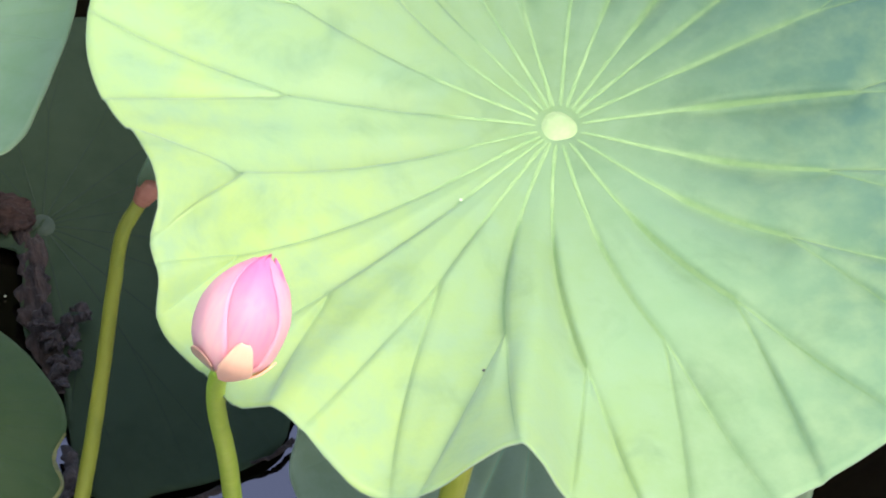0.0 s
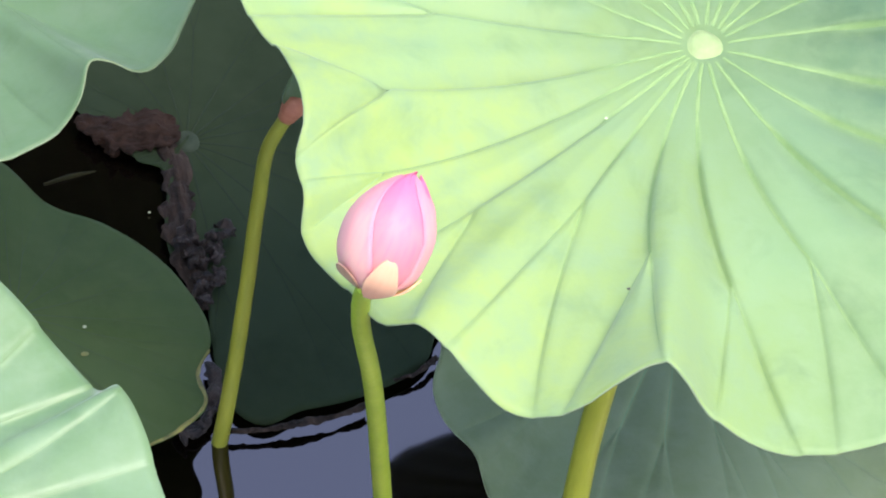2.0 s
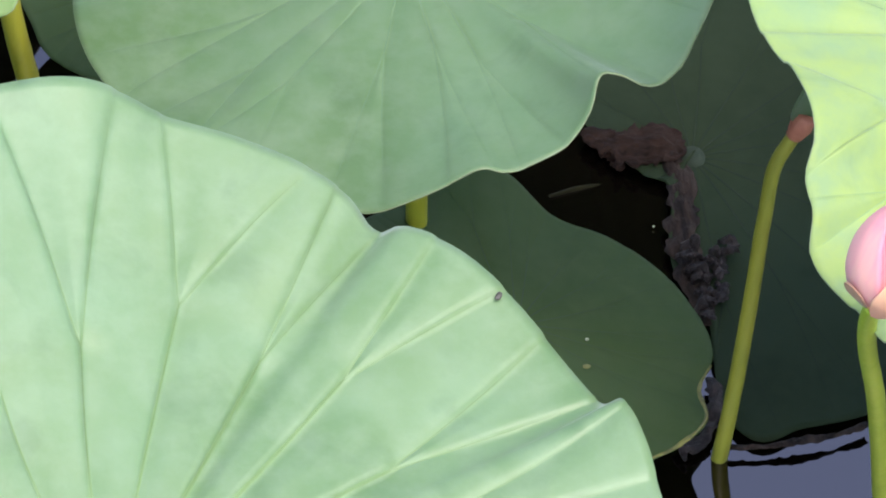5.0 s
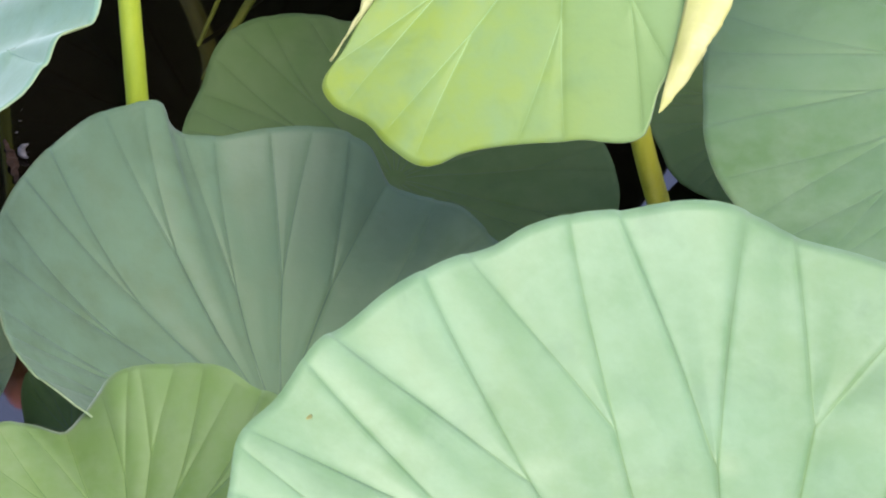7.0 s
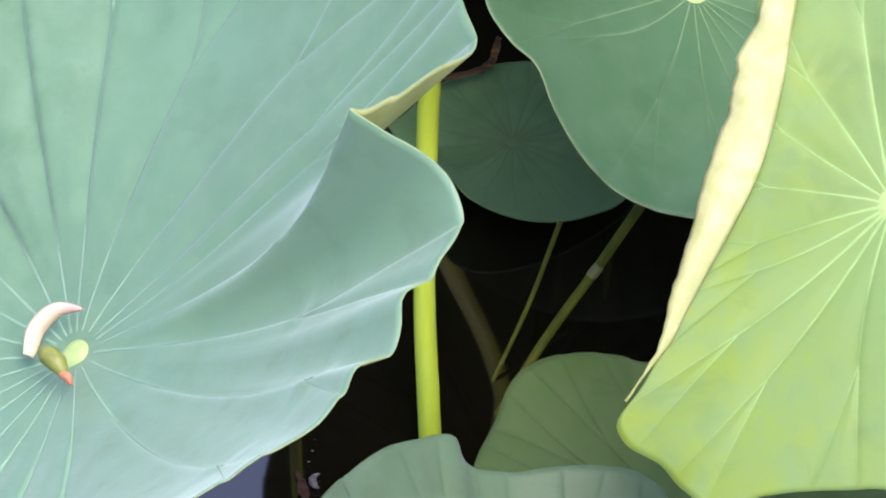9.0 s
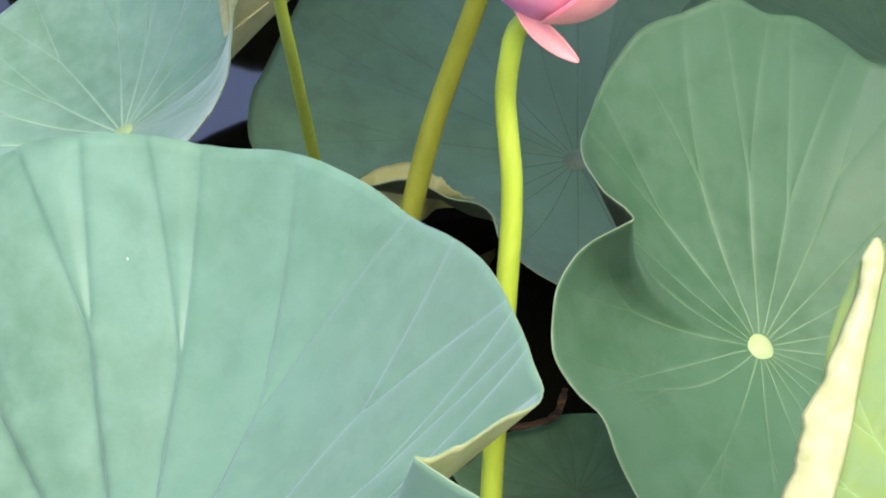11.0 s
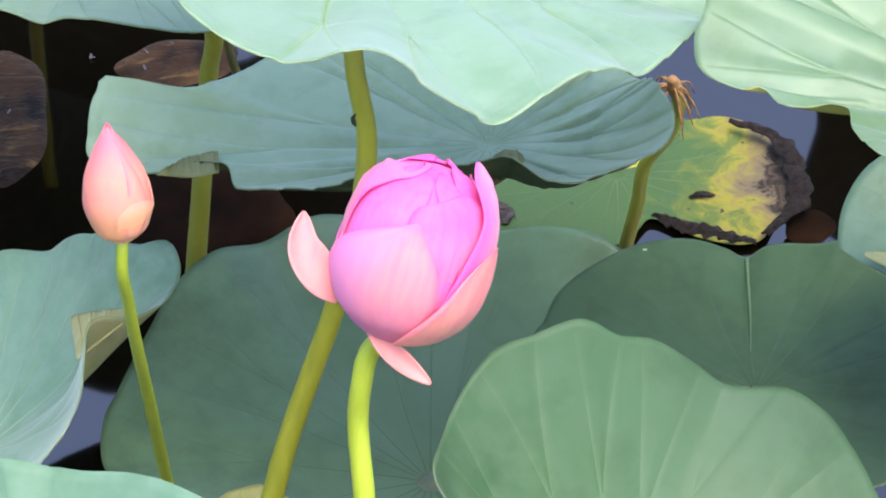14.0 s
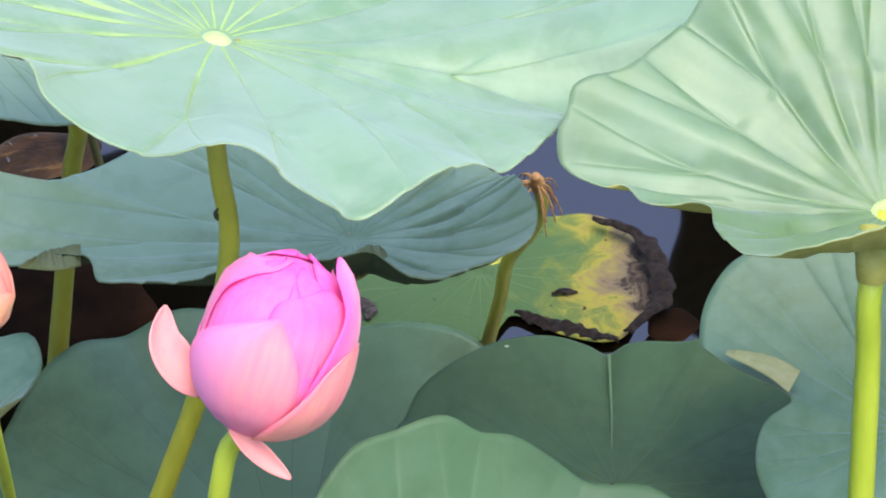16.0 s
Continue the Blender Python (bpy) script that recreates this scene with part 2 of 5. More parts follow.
w = Mat("pond_water")
w.bsdf.inputs["Base Color"].default_value = (0.0022, 0.0016, 0.0010, 1)
w.bsdf.inputs["Roughness"].default_value = 0.03
w.bsdf.inputs["IOR"].default_value = 1.72
w.bsdf.inputs["Specular IOR Level"].default_value = 0.8
w.bsdf.inputs["Specular Tint"].default_value = (1.0, 0.85, 0.86, 1)
w.bump(w.noise(6, 2, 0.4), 0.08, 0.004)
WATER = w.mat


# ---- building helpers ----
def mesh_object(name, verts, faces, material, parent=None, label="", smooth=True):
    me = bpy.data.meshes.new(name)
    me.from_pydata([tuple(map(float, p)) for p in verts], [], [tuple(f) for f in faces])
    me.materials.append(material)
    if smooth:
        me.polygons.foreach_set("use_smooth", [True] * len(me.polygons))
    me.update()
    ob = new(name, me)
    if parent is not None:
        ob.parent = parent
    return tagged(ob, label)


def thing(name, place, label, category, group=""):
    """An empty at the base of a thing, that carries its parts."""
    ob = new(name)
    ob.location = place
    ob.empty_display_size = 0.02
    return tagged(ob, label, category, group)


def smooth_path(points, n):
    """n points along a smooth line through the given ones."""
    p = np.array(points, float)
    if len(p) == 2:
        return p[0] + (p[1] - p[0]) * np.linspace(0, 1, n)[:, None]
    s = np.r_[0, np.cumsum(np.linalg.norm(np.diff(p, axis=0), axis=1))]
    d = np.gradient(p, s, axis=0)
    q = np.linspace(0, s[-1], n)
    k = np.clip(np.searchsorted(s, q, "right") - 1, 0, len(s) - 2)
    h = (s[k + 1] - s[k])[:, None]
    u = ((q - s[k]) / h[:, 0])[:, None]
    return ((2 * u**3 - 3 * u**2 + 1) * p[k] + (u**3 - 2 * u**2 + u) * h * d[k]
            + (3 * u**2 - 2 * u**3) * p[k + 1] + (u**3 - u**2) * h * d[k + 1])


def tube(points, radii, sides=12, n=40, rough=0.0, seed=0, cap=True):
    """Vertices and faces of a round stalk along a smooth line, its radius running through radii."""
    rng = np.random.default_rng(seed)
    c = smooth_path(points, n)
    r = np.interp(np.linspace(0, 1, n), np.linspace(0, 1, len(radii)), radii)
    tan = np.gradient(c, axis=0)
    tan /= np.linalg.norm(tan, axis=1)[:, None]
    ref = np.array([1.0, 0, 0]) if abs(tan[0][0]) < 0.8 else np.array([0, 1.0, 0])
    verts = []
    for k in range(n):
        a = np.cross(tan[k], ref)
        a /= np.linalg.norm(a)
        b = np.cross(tan[k], a)
        for j in range(sides):
            th = 2 * math.pi * j / sides
            rr = r[k] * (1 + rough * rng.standard_normal())
            verts.append(c[k] + rr * (math.cos(th) * a + math.sin(th) * b))
    faces = [(k * sides + j, k * sides + (j + 1) % sides, (k + 1) * sides + (j + 1) % sides, (k + 1) * sides + j)
             for k in range(n - 1) for j in range(sides)]
    if cap:
        faces += [tuple(range(sides))[::-1], tuple((n - 1) * sides + j for j in range(sides))]
    return verts, faces


class Rim:
    """A leaf's rim, run smoothly round from its rows of degrees, radius and lift in mm. Where the rim folds back, its angle may turn back too."""

    def __init__(self, rows):
        t = np.array(rows, float)
        go = np.maximum(np.diff(np.r_[t[:, 0], t[0, 0] + 360]), 2.5)
        u = np.r_[0, np.cumsum(go)] * 360 / go.sum()
        u = np.radians(u[:-1] + np.mean(t[:, 0] - u[:-1]))
        self.u = np.r_[u[-3:] - 2 * math.pi, u, u[:3] + 2 * math.pi]
        turn = np.radians(t[:, 0]) - u
        self.v = [np.r_[c[-3:], c, c[:3]] for c in (turn, t[:, 1] * 0.001, t[:, 2] * 0.001)]
        self.d = [self.slope(v) for v in self.v]
        self.lo = u[0]

    def slope(self, v):
        s = np.diff(v) / np.diff(self.u)
        d = np.r_[s[0], 0.5 * (s[1:] + s[:-1]), s[-1]]
        return d

    def __call__(self, column, u):
        q = self.lo + np.mod(u - self.lo, 2 * math.pi)
        k = np.clip(np.searchsorted(self.u, q, "right") - 1, 0, len(self.u) - 2)
        h = self.u[k + 1] - self.u[k]
        w = (q - self.u[k]) / h
        v, d = self.v[column], self.d[column]
        return ((2 * w**3 - 3 * w**2 + 1) * v[k] + (w**3 - 2 * w**2 + w) * h * d[k]
                + (3 * w**2 - 2 * w**3) * v[k + 1] + (w**3 - w**2) * h * d[k + 1])


class Blade:
    """The shape of one lotus leaf: a shallow funnel with a waved rim and furrows along forking veins.
    A vein row is its angle at the centre, how far out it forks, its angle there and the angles at which its two branches end;
    a short row of angle and fork takes the rest by chance."""

    def __init__(self, tilt, cup, rim, veins, furrow, seed, forks=(), curl=2.6):
        self.curl = curl
        self.rim, self.furrow = Rim(rim), furrow
        self.size = float(np.mean([row[1] for row in rim])) * 0.001
        self.cup = cup
        self.hand = 1 if seed % 2 else -1
        rng = np.random.default_rng(seed)
        if not forks:
            step = 360 / veins
            forks = [(k * step + rng.uniform(-0.2, 0.2) * step, rng.uniform(0.42, 0.66)) for k in range(veins)]
        forks = sorted(forks, key=lambda row: row[0])
        n = len(forks)
        rows = []
        for k, row in enumerate(forks):
            gap = 0.5 * ((forks[(k + 1) % n][0] - row[0]) % 360 + (row[0] - forks[k - 1][0]) % 360)
            if len(row) == 2:
                mid = row[0] + rng.uniform(-0.14, 0.14) * gap
                row = (*row, mid, mid - rng.uniform(0.18, 0.34) * gap, mid + rng.uniform(0.18, 0.34) * gap)
            rows.append(row)
        t = np.array(rows, float)
        self.fork = t[:, 1]
        self.th, self.mid, lo, hi = (np.radians(t[:, c]) for c in (0, 2, 3, 4))
        self.end = {-1: lo, 0: hi, 1: hi}
        self.step = 2 * math.pi / n
        self.amp = rng.uniform(0.35, 1.25, n)
        self.wave = rng.uniform(0, 6.28, 4)
        z = Vector((tilt[0], tilt[1], 1)).normalized()
        e1 = (Vector((1, 0, 0)) - z * z.x).normalized()
        self.turn = np.array(Matrix((e1, z.cross(e1), z)).transposed())

    def vein_angle(self, k, side, rho):
        f = self.fork[k]
        s = np.clip((rho - f) / (1 - f), 0, 1)
        q = np.minimum(rho / f, 1)
        return self.th[k] + (self.mid[k] - self.th[k]) * q**1.3 + (self.end[side][k] - self.mid[k]) * s**0.8

    def lines(self, rho, fine):
        """The angles of one ring's points, drawn close on both sides of every vein."""
        n, gap = len(self.th), 0.0011 / max(rho * self.size, 0.002)
        a = np.array([[self.vein_angle(k, -1, rho), self.vein_angle(k, 1, rho)] for k in range(n)])
        thin = np.minimum(gap, 0.2 * self.step)
        close = np.maximum(0, thin - (a[:, 1] - a[:, 0])) / 2
        a[:, 0] -= close
        a[:, 1] += close
        a = a.ravel()
        for k in range(1, len(a)):
            a[k] = max(a[k], a[k - 1] + 0.3 * thin)
        nxt = np.r_[a[1:], max(a[0] + 2 * math.pi, a[-1] + 0.3 * thin)]
        return (a[:, None] + (nxt - a)[:, None] * np.array(fine)[None, :]).ravel()

    def height(self, rho, th):
        h = self.cup * self.size * rho**1.7 + self.rim(2, th) * rho**self.curl
        near = np.full(np.shape(rho), 1e3)
        other = np.full(np.shape(rho), 1e3)
        amp = np.ones(np.shape(rho))
        for k in range(len(self.th)):
            for side in (-1, 1):
                d = np.mod(th - self.vein_angle(k, side, rho) + math.pi, 2 * math.pi) - math.pi
                if side < 0:
                    d = np.where(rho < self.fork[k] + 0.015, 1e3, d)
                closer = np.abs(d) < np.abs(near)
                other = np.where(closer, near, np.where(np.abs(d) < np.abs(other), d, other))
                near = np.where(closer, d, near)
                amp = np.where(closer, self.amp[k], amp)
        gap = np.minimum(np.abs(near) + np.abs(other), 2 * self.step) * rho * self.size + 1e-6
        side = near * rho * self.size
        d = np.abs(side)
        puff = np.minimum(1, 2 * d / gap) ** 0.7 * np.minimum(1, gap / (0.6 * self.step * rho * self.size + 1e-6)) ** 0.5
        lean = np.tanh(side / 0.0017) * np.maximum(0, 1 - 2 * d / gap) ** 1.3 * np.clip(gap / 0.022, 0, 1) ** 1.5
        start = np.clip((rho - 0.05) * 1.2, 0, 0.25) + 0.75 * np.clip((rho - 0.24) / 0.1, 0, 1) ** 2 * (3 - 2 * np.clip((rho - 0.24) / 0.1, 0, 1))
        groove = np.exp(-((d / 0.0016) ** 2))
        h = h + self.furrow * (0.55 * puff - 0.3 - 0.12 * groove + 0.8 * self.hand * lean * amp) * start * (1 - 0.6 * rho**6)
        w = self.wave
        h = h + 0.03 * self.size * rho * (np.sin(3 * th + w[0] + 4 * rho) * 0.5 + np.sin(5 * th + w[1] - 5 * rho) * 0.35) * (1 - rho**4)
        return h - 0.002 * np.exp(-((rho / 0.06) ** 2))

    def point(self, rho, th, raised=0.0):
        r = self.rim(1, th)
        way = th + self.rim(0, th) * rho**2
        rad = rho * (r * rho**0.7 + self.size * (1 - rho**0.7))
        local = np.stack([rad * np.cos(way), rad * np.sin(way), self.height(rho, th) + raised], -1)
        return local @ self.turn.T


FINE = (0.0, 0.03, 0.08, 0.16, 0.27, 0.4, 0.5, 0.6, 0.73, 0.84, 0.92, 0.97)
COARSE = (0.0, 0.05, 0.18, 0.38, 0.62, 0.82, 0.95)


def lotus_leaf(place, tilt, cup, rim, label, tissue, vein_mat=None, veins=20, furrow=0.0036, seed=1, stalk=None, stalk_mat=None,
               stalk_radius=0.006, rings=36, segs=300, vein_width=0.0009, group="lotus leaves", navel=True, thick=0.0009, forks=(), low=False, under=None, curl=2.6):
    """One lotus leaf: blade, veins, navel and stalk."""
    ob = thing("lotus_leaf", place, label, "leaf", group)
    shape = Blade(tilt, cup, rim, veins, furrow, seed, forks, curl)
    fine = FINE if shape.size > 0.125 and segs > 200 else COARSE if segs > 200 else (0.0, 0.25, 0.5, 0.75)
    rings = rings if segs <= 200 else 46 if shape.size > 0.125 else 30
    rho = (np.arange(1, rings + 1) / rings) ** 0.9
    tt = np.array([shape.lines(q, fine) for q in rho])
    segs = tt.shape[1]
    rr = np.repeat(rho[:, None], segs, axis=1)
    verts = np.concatenate([shape.point(np.array([0.0001]), np.array([0.0])), shape.point(rr.ravel(), tt.ravel())])
    faces = [(0, 1 + j, 1 + (j + 1) % segs) for j in range(segs)]
    for k in range(rings - 1):
        a = 1 + k * segs
        faces += [(a + j, a + segs + j, a + segs + (j + 1) % segs, a + (j + 1) % segs) for j in range(segs)]
    blade = mesh_object("blade", verts, faces, tissue, ob)
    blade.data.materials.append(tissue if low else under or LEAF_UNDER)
    blade.data.materials.append(tissue if low else LEAF_RIM)
    sol = blade.modifiers.new("thickness", "SOLIDIFY")
    sol.thickness, sol.offset, sol.material_offset, sol.material_offset_rim = thick, -1, 1, 2
    for k in range(len(shape.th)):
        verts, faces = [], []
        f = shape.fork[k]
        runs = ((0, 0.05, f, 24), (-1, f, 0.97, 24), (1, f, 0.97, 24))
        for side, lo, hi, n in runs:
            q = np.linspace(lo, hi, n)
            ang = shape.vein_angle(k, side, q)
            wide = vein_width * (1.15 - q) ** 1.2 if not side else vein_width * 0.42 * (1.1 - q) / (1.1 - f)
            off = wide / np.maximum(q * shape.size, 0.004)
            base = len(verts)
            verts += list(np.stack([shape.point(q, ang - off, 0.0002), shape.point(q, ang, wide * 0.3 + 0.0003),
                                    shape.point(q, ang + off, 0.0002)], 1).reshape(-1, 3))
            for j in range(n - 1):
                a = base + 3 * j
                faces += [(a, a + 3, a + 4, a + 1), (a + 1, a + 4, a + 5, a + 2)]
        mesh_object("vein", verts, faces, vein_mat or VEIN, ob)
    if navel:
        q, n = np.linspace(0, 1, 6), 28
        verts = [shape.turn @ np.array((0, 0, 0.0012))]
        for s in q[1:]:
            for j in range(n):
                a = 2 * math.pi * j / n
                rad = s * 0.0092 * (1 + 0.05 * math.sin(3 * a + seed))
                verts.append(shape.turn @ np.array((rad * math.cos(a), rad * math.sin(a), 0.0012 - 0.003 * s**3)))
        faces = [(0, 1 + j, 1 + (j + 1) % n) for j in range(n)]
        for k in range(4):
            faces += [(1 + k * n + j, 1 + k * n + n + j, 1 + k * n + n + (j + 1) % n, 1 + k * n + (j + 1) % n) for j in range(n)]
        mesh_object("navel", verts, faces, NAVEL if vein_mat in (None, VEIN_MID, VEIN_PALE, VEIN_CHALK, VEIN_WAXY, VEIN_SOFT, VEIN_LIME) else NAVEL_SHADED_DEEP if low else NAVEL_DARK, ob, "pale round leaf centre")
    if stalk is None:
        stalk = [(place[0] + 0.015, place[1] + 0.02, -0.25), (place[0] + 0.01, place[1] + 0.01, place[2] * 0.5)]
    pts = [Vector(p) - Vector(place) for p in stalk] + [Vector(shape.turn @ np.array((0, 0, -0.004 if navel and not low else -0.012)))]
    v, fc = tube(pts, (stalk_radius * 1.1, stalk_radius, stalk_radius * 0.85), 12, 48, 0.012, seed)
    mesh_object("stalk", v, fc, stalk_mat or STEM, ob, "round yellow-green stalk")
    return ob


# ---- the pond ----
def water_sheet():
    n = 24
    xs = np.concatenate([-np.geomspace(900, 3, n), np.linspace(-2, 2, n), np.geomspace(3, 900, n)])
    verts = [(x, y + 2.5, 0) for x in xs for y in xs]
    k = len(xs)
    faces = [(i * k + j, (i + 1) * k + j, (i + 1) * k + j + 1, i * k + j + 1) for i in range(k - 1) for j in range(k - 1)]
    return tagged(mesh_object("water", verts, faces, WATER), "still dark brown pond water mirroring the sky", "water", kind="structure")


water_sheet()

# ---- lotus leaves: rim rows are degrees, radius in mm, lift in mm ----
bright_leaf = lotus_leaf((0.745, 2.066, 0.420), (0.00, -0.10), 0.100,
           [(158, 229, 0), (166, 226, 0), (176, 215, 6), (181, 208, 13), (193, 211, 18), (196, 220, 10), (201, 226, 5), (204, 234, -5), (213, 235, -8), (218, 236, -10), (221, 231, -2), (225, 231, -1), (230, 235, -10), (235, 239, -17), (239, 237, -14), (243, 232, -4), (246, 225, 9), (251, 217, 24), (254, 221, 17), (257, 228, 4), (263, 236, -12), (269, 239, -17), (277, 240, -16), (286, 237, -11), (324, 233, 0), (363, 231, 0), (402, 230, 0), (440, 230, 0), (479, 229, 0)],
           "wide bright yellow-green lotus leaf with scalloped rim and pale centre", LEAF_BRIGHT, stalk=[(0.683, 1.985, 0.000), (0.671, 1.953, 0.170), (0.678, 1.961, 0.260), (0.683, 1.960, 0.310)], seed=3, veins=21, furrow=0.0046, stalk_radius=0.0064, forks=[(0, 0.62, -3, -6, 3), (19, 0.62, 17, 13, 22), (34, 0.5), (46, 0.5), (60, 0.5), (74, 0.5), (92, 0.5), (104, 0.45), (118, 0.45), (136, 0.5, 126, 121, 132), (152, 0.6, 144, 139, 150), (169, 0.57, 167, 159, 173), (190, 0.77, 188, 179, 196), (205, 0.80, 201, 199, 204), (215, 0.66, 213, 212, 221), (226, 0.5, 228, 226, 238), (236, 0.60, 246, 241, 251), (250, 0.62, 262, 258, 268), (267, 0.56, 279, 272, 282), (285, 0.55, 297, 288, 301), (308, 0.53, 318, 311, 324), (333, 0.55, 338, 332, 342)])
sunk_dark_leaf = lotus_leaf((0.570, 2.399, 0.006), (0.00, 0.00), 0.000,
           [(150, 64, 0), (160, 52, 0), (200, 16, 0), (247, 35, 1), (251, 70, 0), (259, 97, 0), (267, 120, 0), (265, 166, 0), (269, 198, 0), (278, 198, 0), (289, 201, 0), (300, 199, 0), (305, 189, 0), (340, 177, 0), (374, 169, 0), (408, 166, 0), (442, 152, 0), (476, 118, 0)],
           "shade-dark floating lotus leaf with a rotted brown gap", LEAF_SHADED_DEEP, stalk=[(0.644, 2.659, -0.300), (0.587, 2.446, -0.050)], vein_mat=VEIN_SHADED_DEEP, vein_width=0.0006, low=True, seed=4, furrow=0.0006)
notched_leaf = lotus_leaf((0.392, 2.302, 0.300), (-0.15, 0.00), 0.100,
           [(180, 167, -1), (184, 169, 0), (193, 172, 0), (202, 173, -1), (229, 171, 0), (256, 177, -14), (264, 175, -8), (271, 172, -2), (276, 171, 1), (279, 173, -4), (285, 173, -5), (291, 172, -2), (296, 168, 7), (300, 162, 18), (304, 165, 11), (307, 171, 0), (314, 174, -5), (320, 172, -1), (328, 170, 1), (363, 171, 0), (398, 171, 0), (434, 171, 0), (469, 171, 0), (505, 169, 0)],
           "pale green lotus leaf with a notched wavy rim", LEAF_MUTED, vein_mat=VEIN_MID, vein_width=0.0006, seed=5, furrow=0.0013)
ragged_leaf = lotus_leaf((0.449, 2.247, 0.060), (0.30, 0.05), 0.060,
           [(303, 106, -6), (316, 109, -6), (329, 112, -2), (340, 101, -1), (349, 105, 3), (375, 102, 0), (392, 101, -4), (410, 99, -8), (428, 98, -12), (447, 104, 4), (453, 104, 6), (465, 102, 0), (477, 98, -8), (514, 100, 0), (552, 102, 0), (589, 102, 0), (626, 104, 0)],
           "shade-dark low lotus leaf with a yellowed ragged edge", LEAF_SHADED_LOW, vein_mat=VEIN_SHADE, vein_width=0.0004, low=True, seed=6, furrow=0.0008, navel=False)
broad_leaf = lotus_leaf((0.194, 1.848, 0.360), (0.15, -0.05), 0.140,
           [(10, 262, -7), (16, 265, -3), (22, 266, -3), (23, 261, -10), (28, 260, -14), (35, 262, -12), (42, 264, -8), (49, 264, -8), (53, 262, -13), (55, 259, -21), (59, 263, -11), (63, 265, -6), (72, 267, -2), (80, 269, 2), (85, 273, 12), (88, 274, 16), (92, 275, 15), (97, 274, 13), (102, 275, 14), (107, 274, 13), (111, 272, 8), (115, 273, 9), (122, 273, 8), (129, 271, 4), (132, 272, 6), (140, 267, 0), (146, 269, 1), (153, 259, -5), (189, 264, 0), (225, 267, 0), (261, 268, 0), (298, 267, 0), (334, 265, 0)],
           "very broad pale green lotus leaf with notched wavy rim", LEAF_SOFT, vein_mat=VEIN_SOFT, vein_width=0.0007, seed=7, veins=22, furrow=0.0034, forks=[(0, 0.42), (16, 0.5), (31, 0.6), (45, 0.66, 46, 40, 49), (58, 0.62, 59, 55, 61), (74, 0.66, 74, 64, 80), (92, 0.53, 90, 85, 98), (113, 0.62, 106, 103, 114), (128, 0.60, 123, 119, 131), (139, 0.63, 137, 135, 145), (150, 0.79, 148, 147, 152), (165, 0.46), (181, 0.54), (197, 0.42), (213, 0.5), (230, 0.58), (246, 0.46), (262, 0.54), (278, 0.42), (295, 0.5), (311, 0.58), (327, 0.46), (343, 0.54)])
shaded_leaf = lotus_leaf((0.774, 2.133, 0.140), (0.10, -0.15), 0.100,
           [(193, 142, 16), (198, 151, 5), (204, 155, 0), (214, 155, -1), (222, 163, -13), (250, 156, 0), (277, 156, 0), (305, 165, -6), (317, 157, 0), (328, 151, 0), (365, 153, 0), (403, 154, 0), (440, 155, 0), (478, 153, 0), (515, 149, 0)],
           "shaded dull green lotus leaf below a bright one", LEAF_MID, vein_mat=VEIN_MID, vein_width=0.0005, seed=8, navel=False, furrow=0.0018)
yellow_leaf = lotus_leaf((0.178, 2.360, 0.420), (-0.25, -0.50), 0.046,
           [(123, 113, 0), (138, 99, 0), (165, 93, 0), (184, 101, 0), (202, 121, 0), (211, 153, 0), (213, 172, 0), (216, 177, 0), (224, 173, 0), (229, 176, 0), (237, 175, 0), (241, 163, 0), (261, 147, 0), (274, 149, 0), (276, 143, 0), (279, 130, 0), (288, 116, 0), (297, 96, 0), (335, 120, 0), (372, 130, 0), (409, 142, 0), (446, 170, 0), (454, 170, 0), (461, 171, 0), (467, 155, 0), (476, 130, 0)],
           "yellow-green lotus leaf with curled cream margins", LEAF_YELLOW, stalk=[(0.230, 2.360, 0.000), (0.202, 2.323, 0.200), (0.194, 2.309, 0.260)], vein_width=0.0007, seed=9, furrow=0.0013, forks=[(8, 0.6), (30, 0.6), (54, 0.6), (77, 0.6), (97, 0.6), (116, 0.6), (141, 0.6), (163, 0.6), (187, 0.6), (206, 0.6, 200, 197, 207), (220, 0.6, 215, 212, 219), (233, 0.64, 230, 227, 234), (247, 0.58, 254, 250, 259), (272, 0.58, 279, 274, 284), (300, 0.6), (322, 0.6), (345, 0.6)])
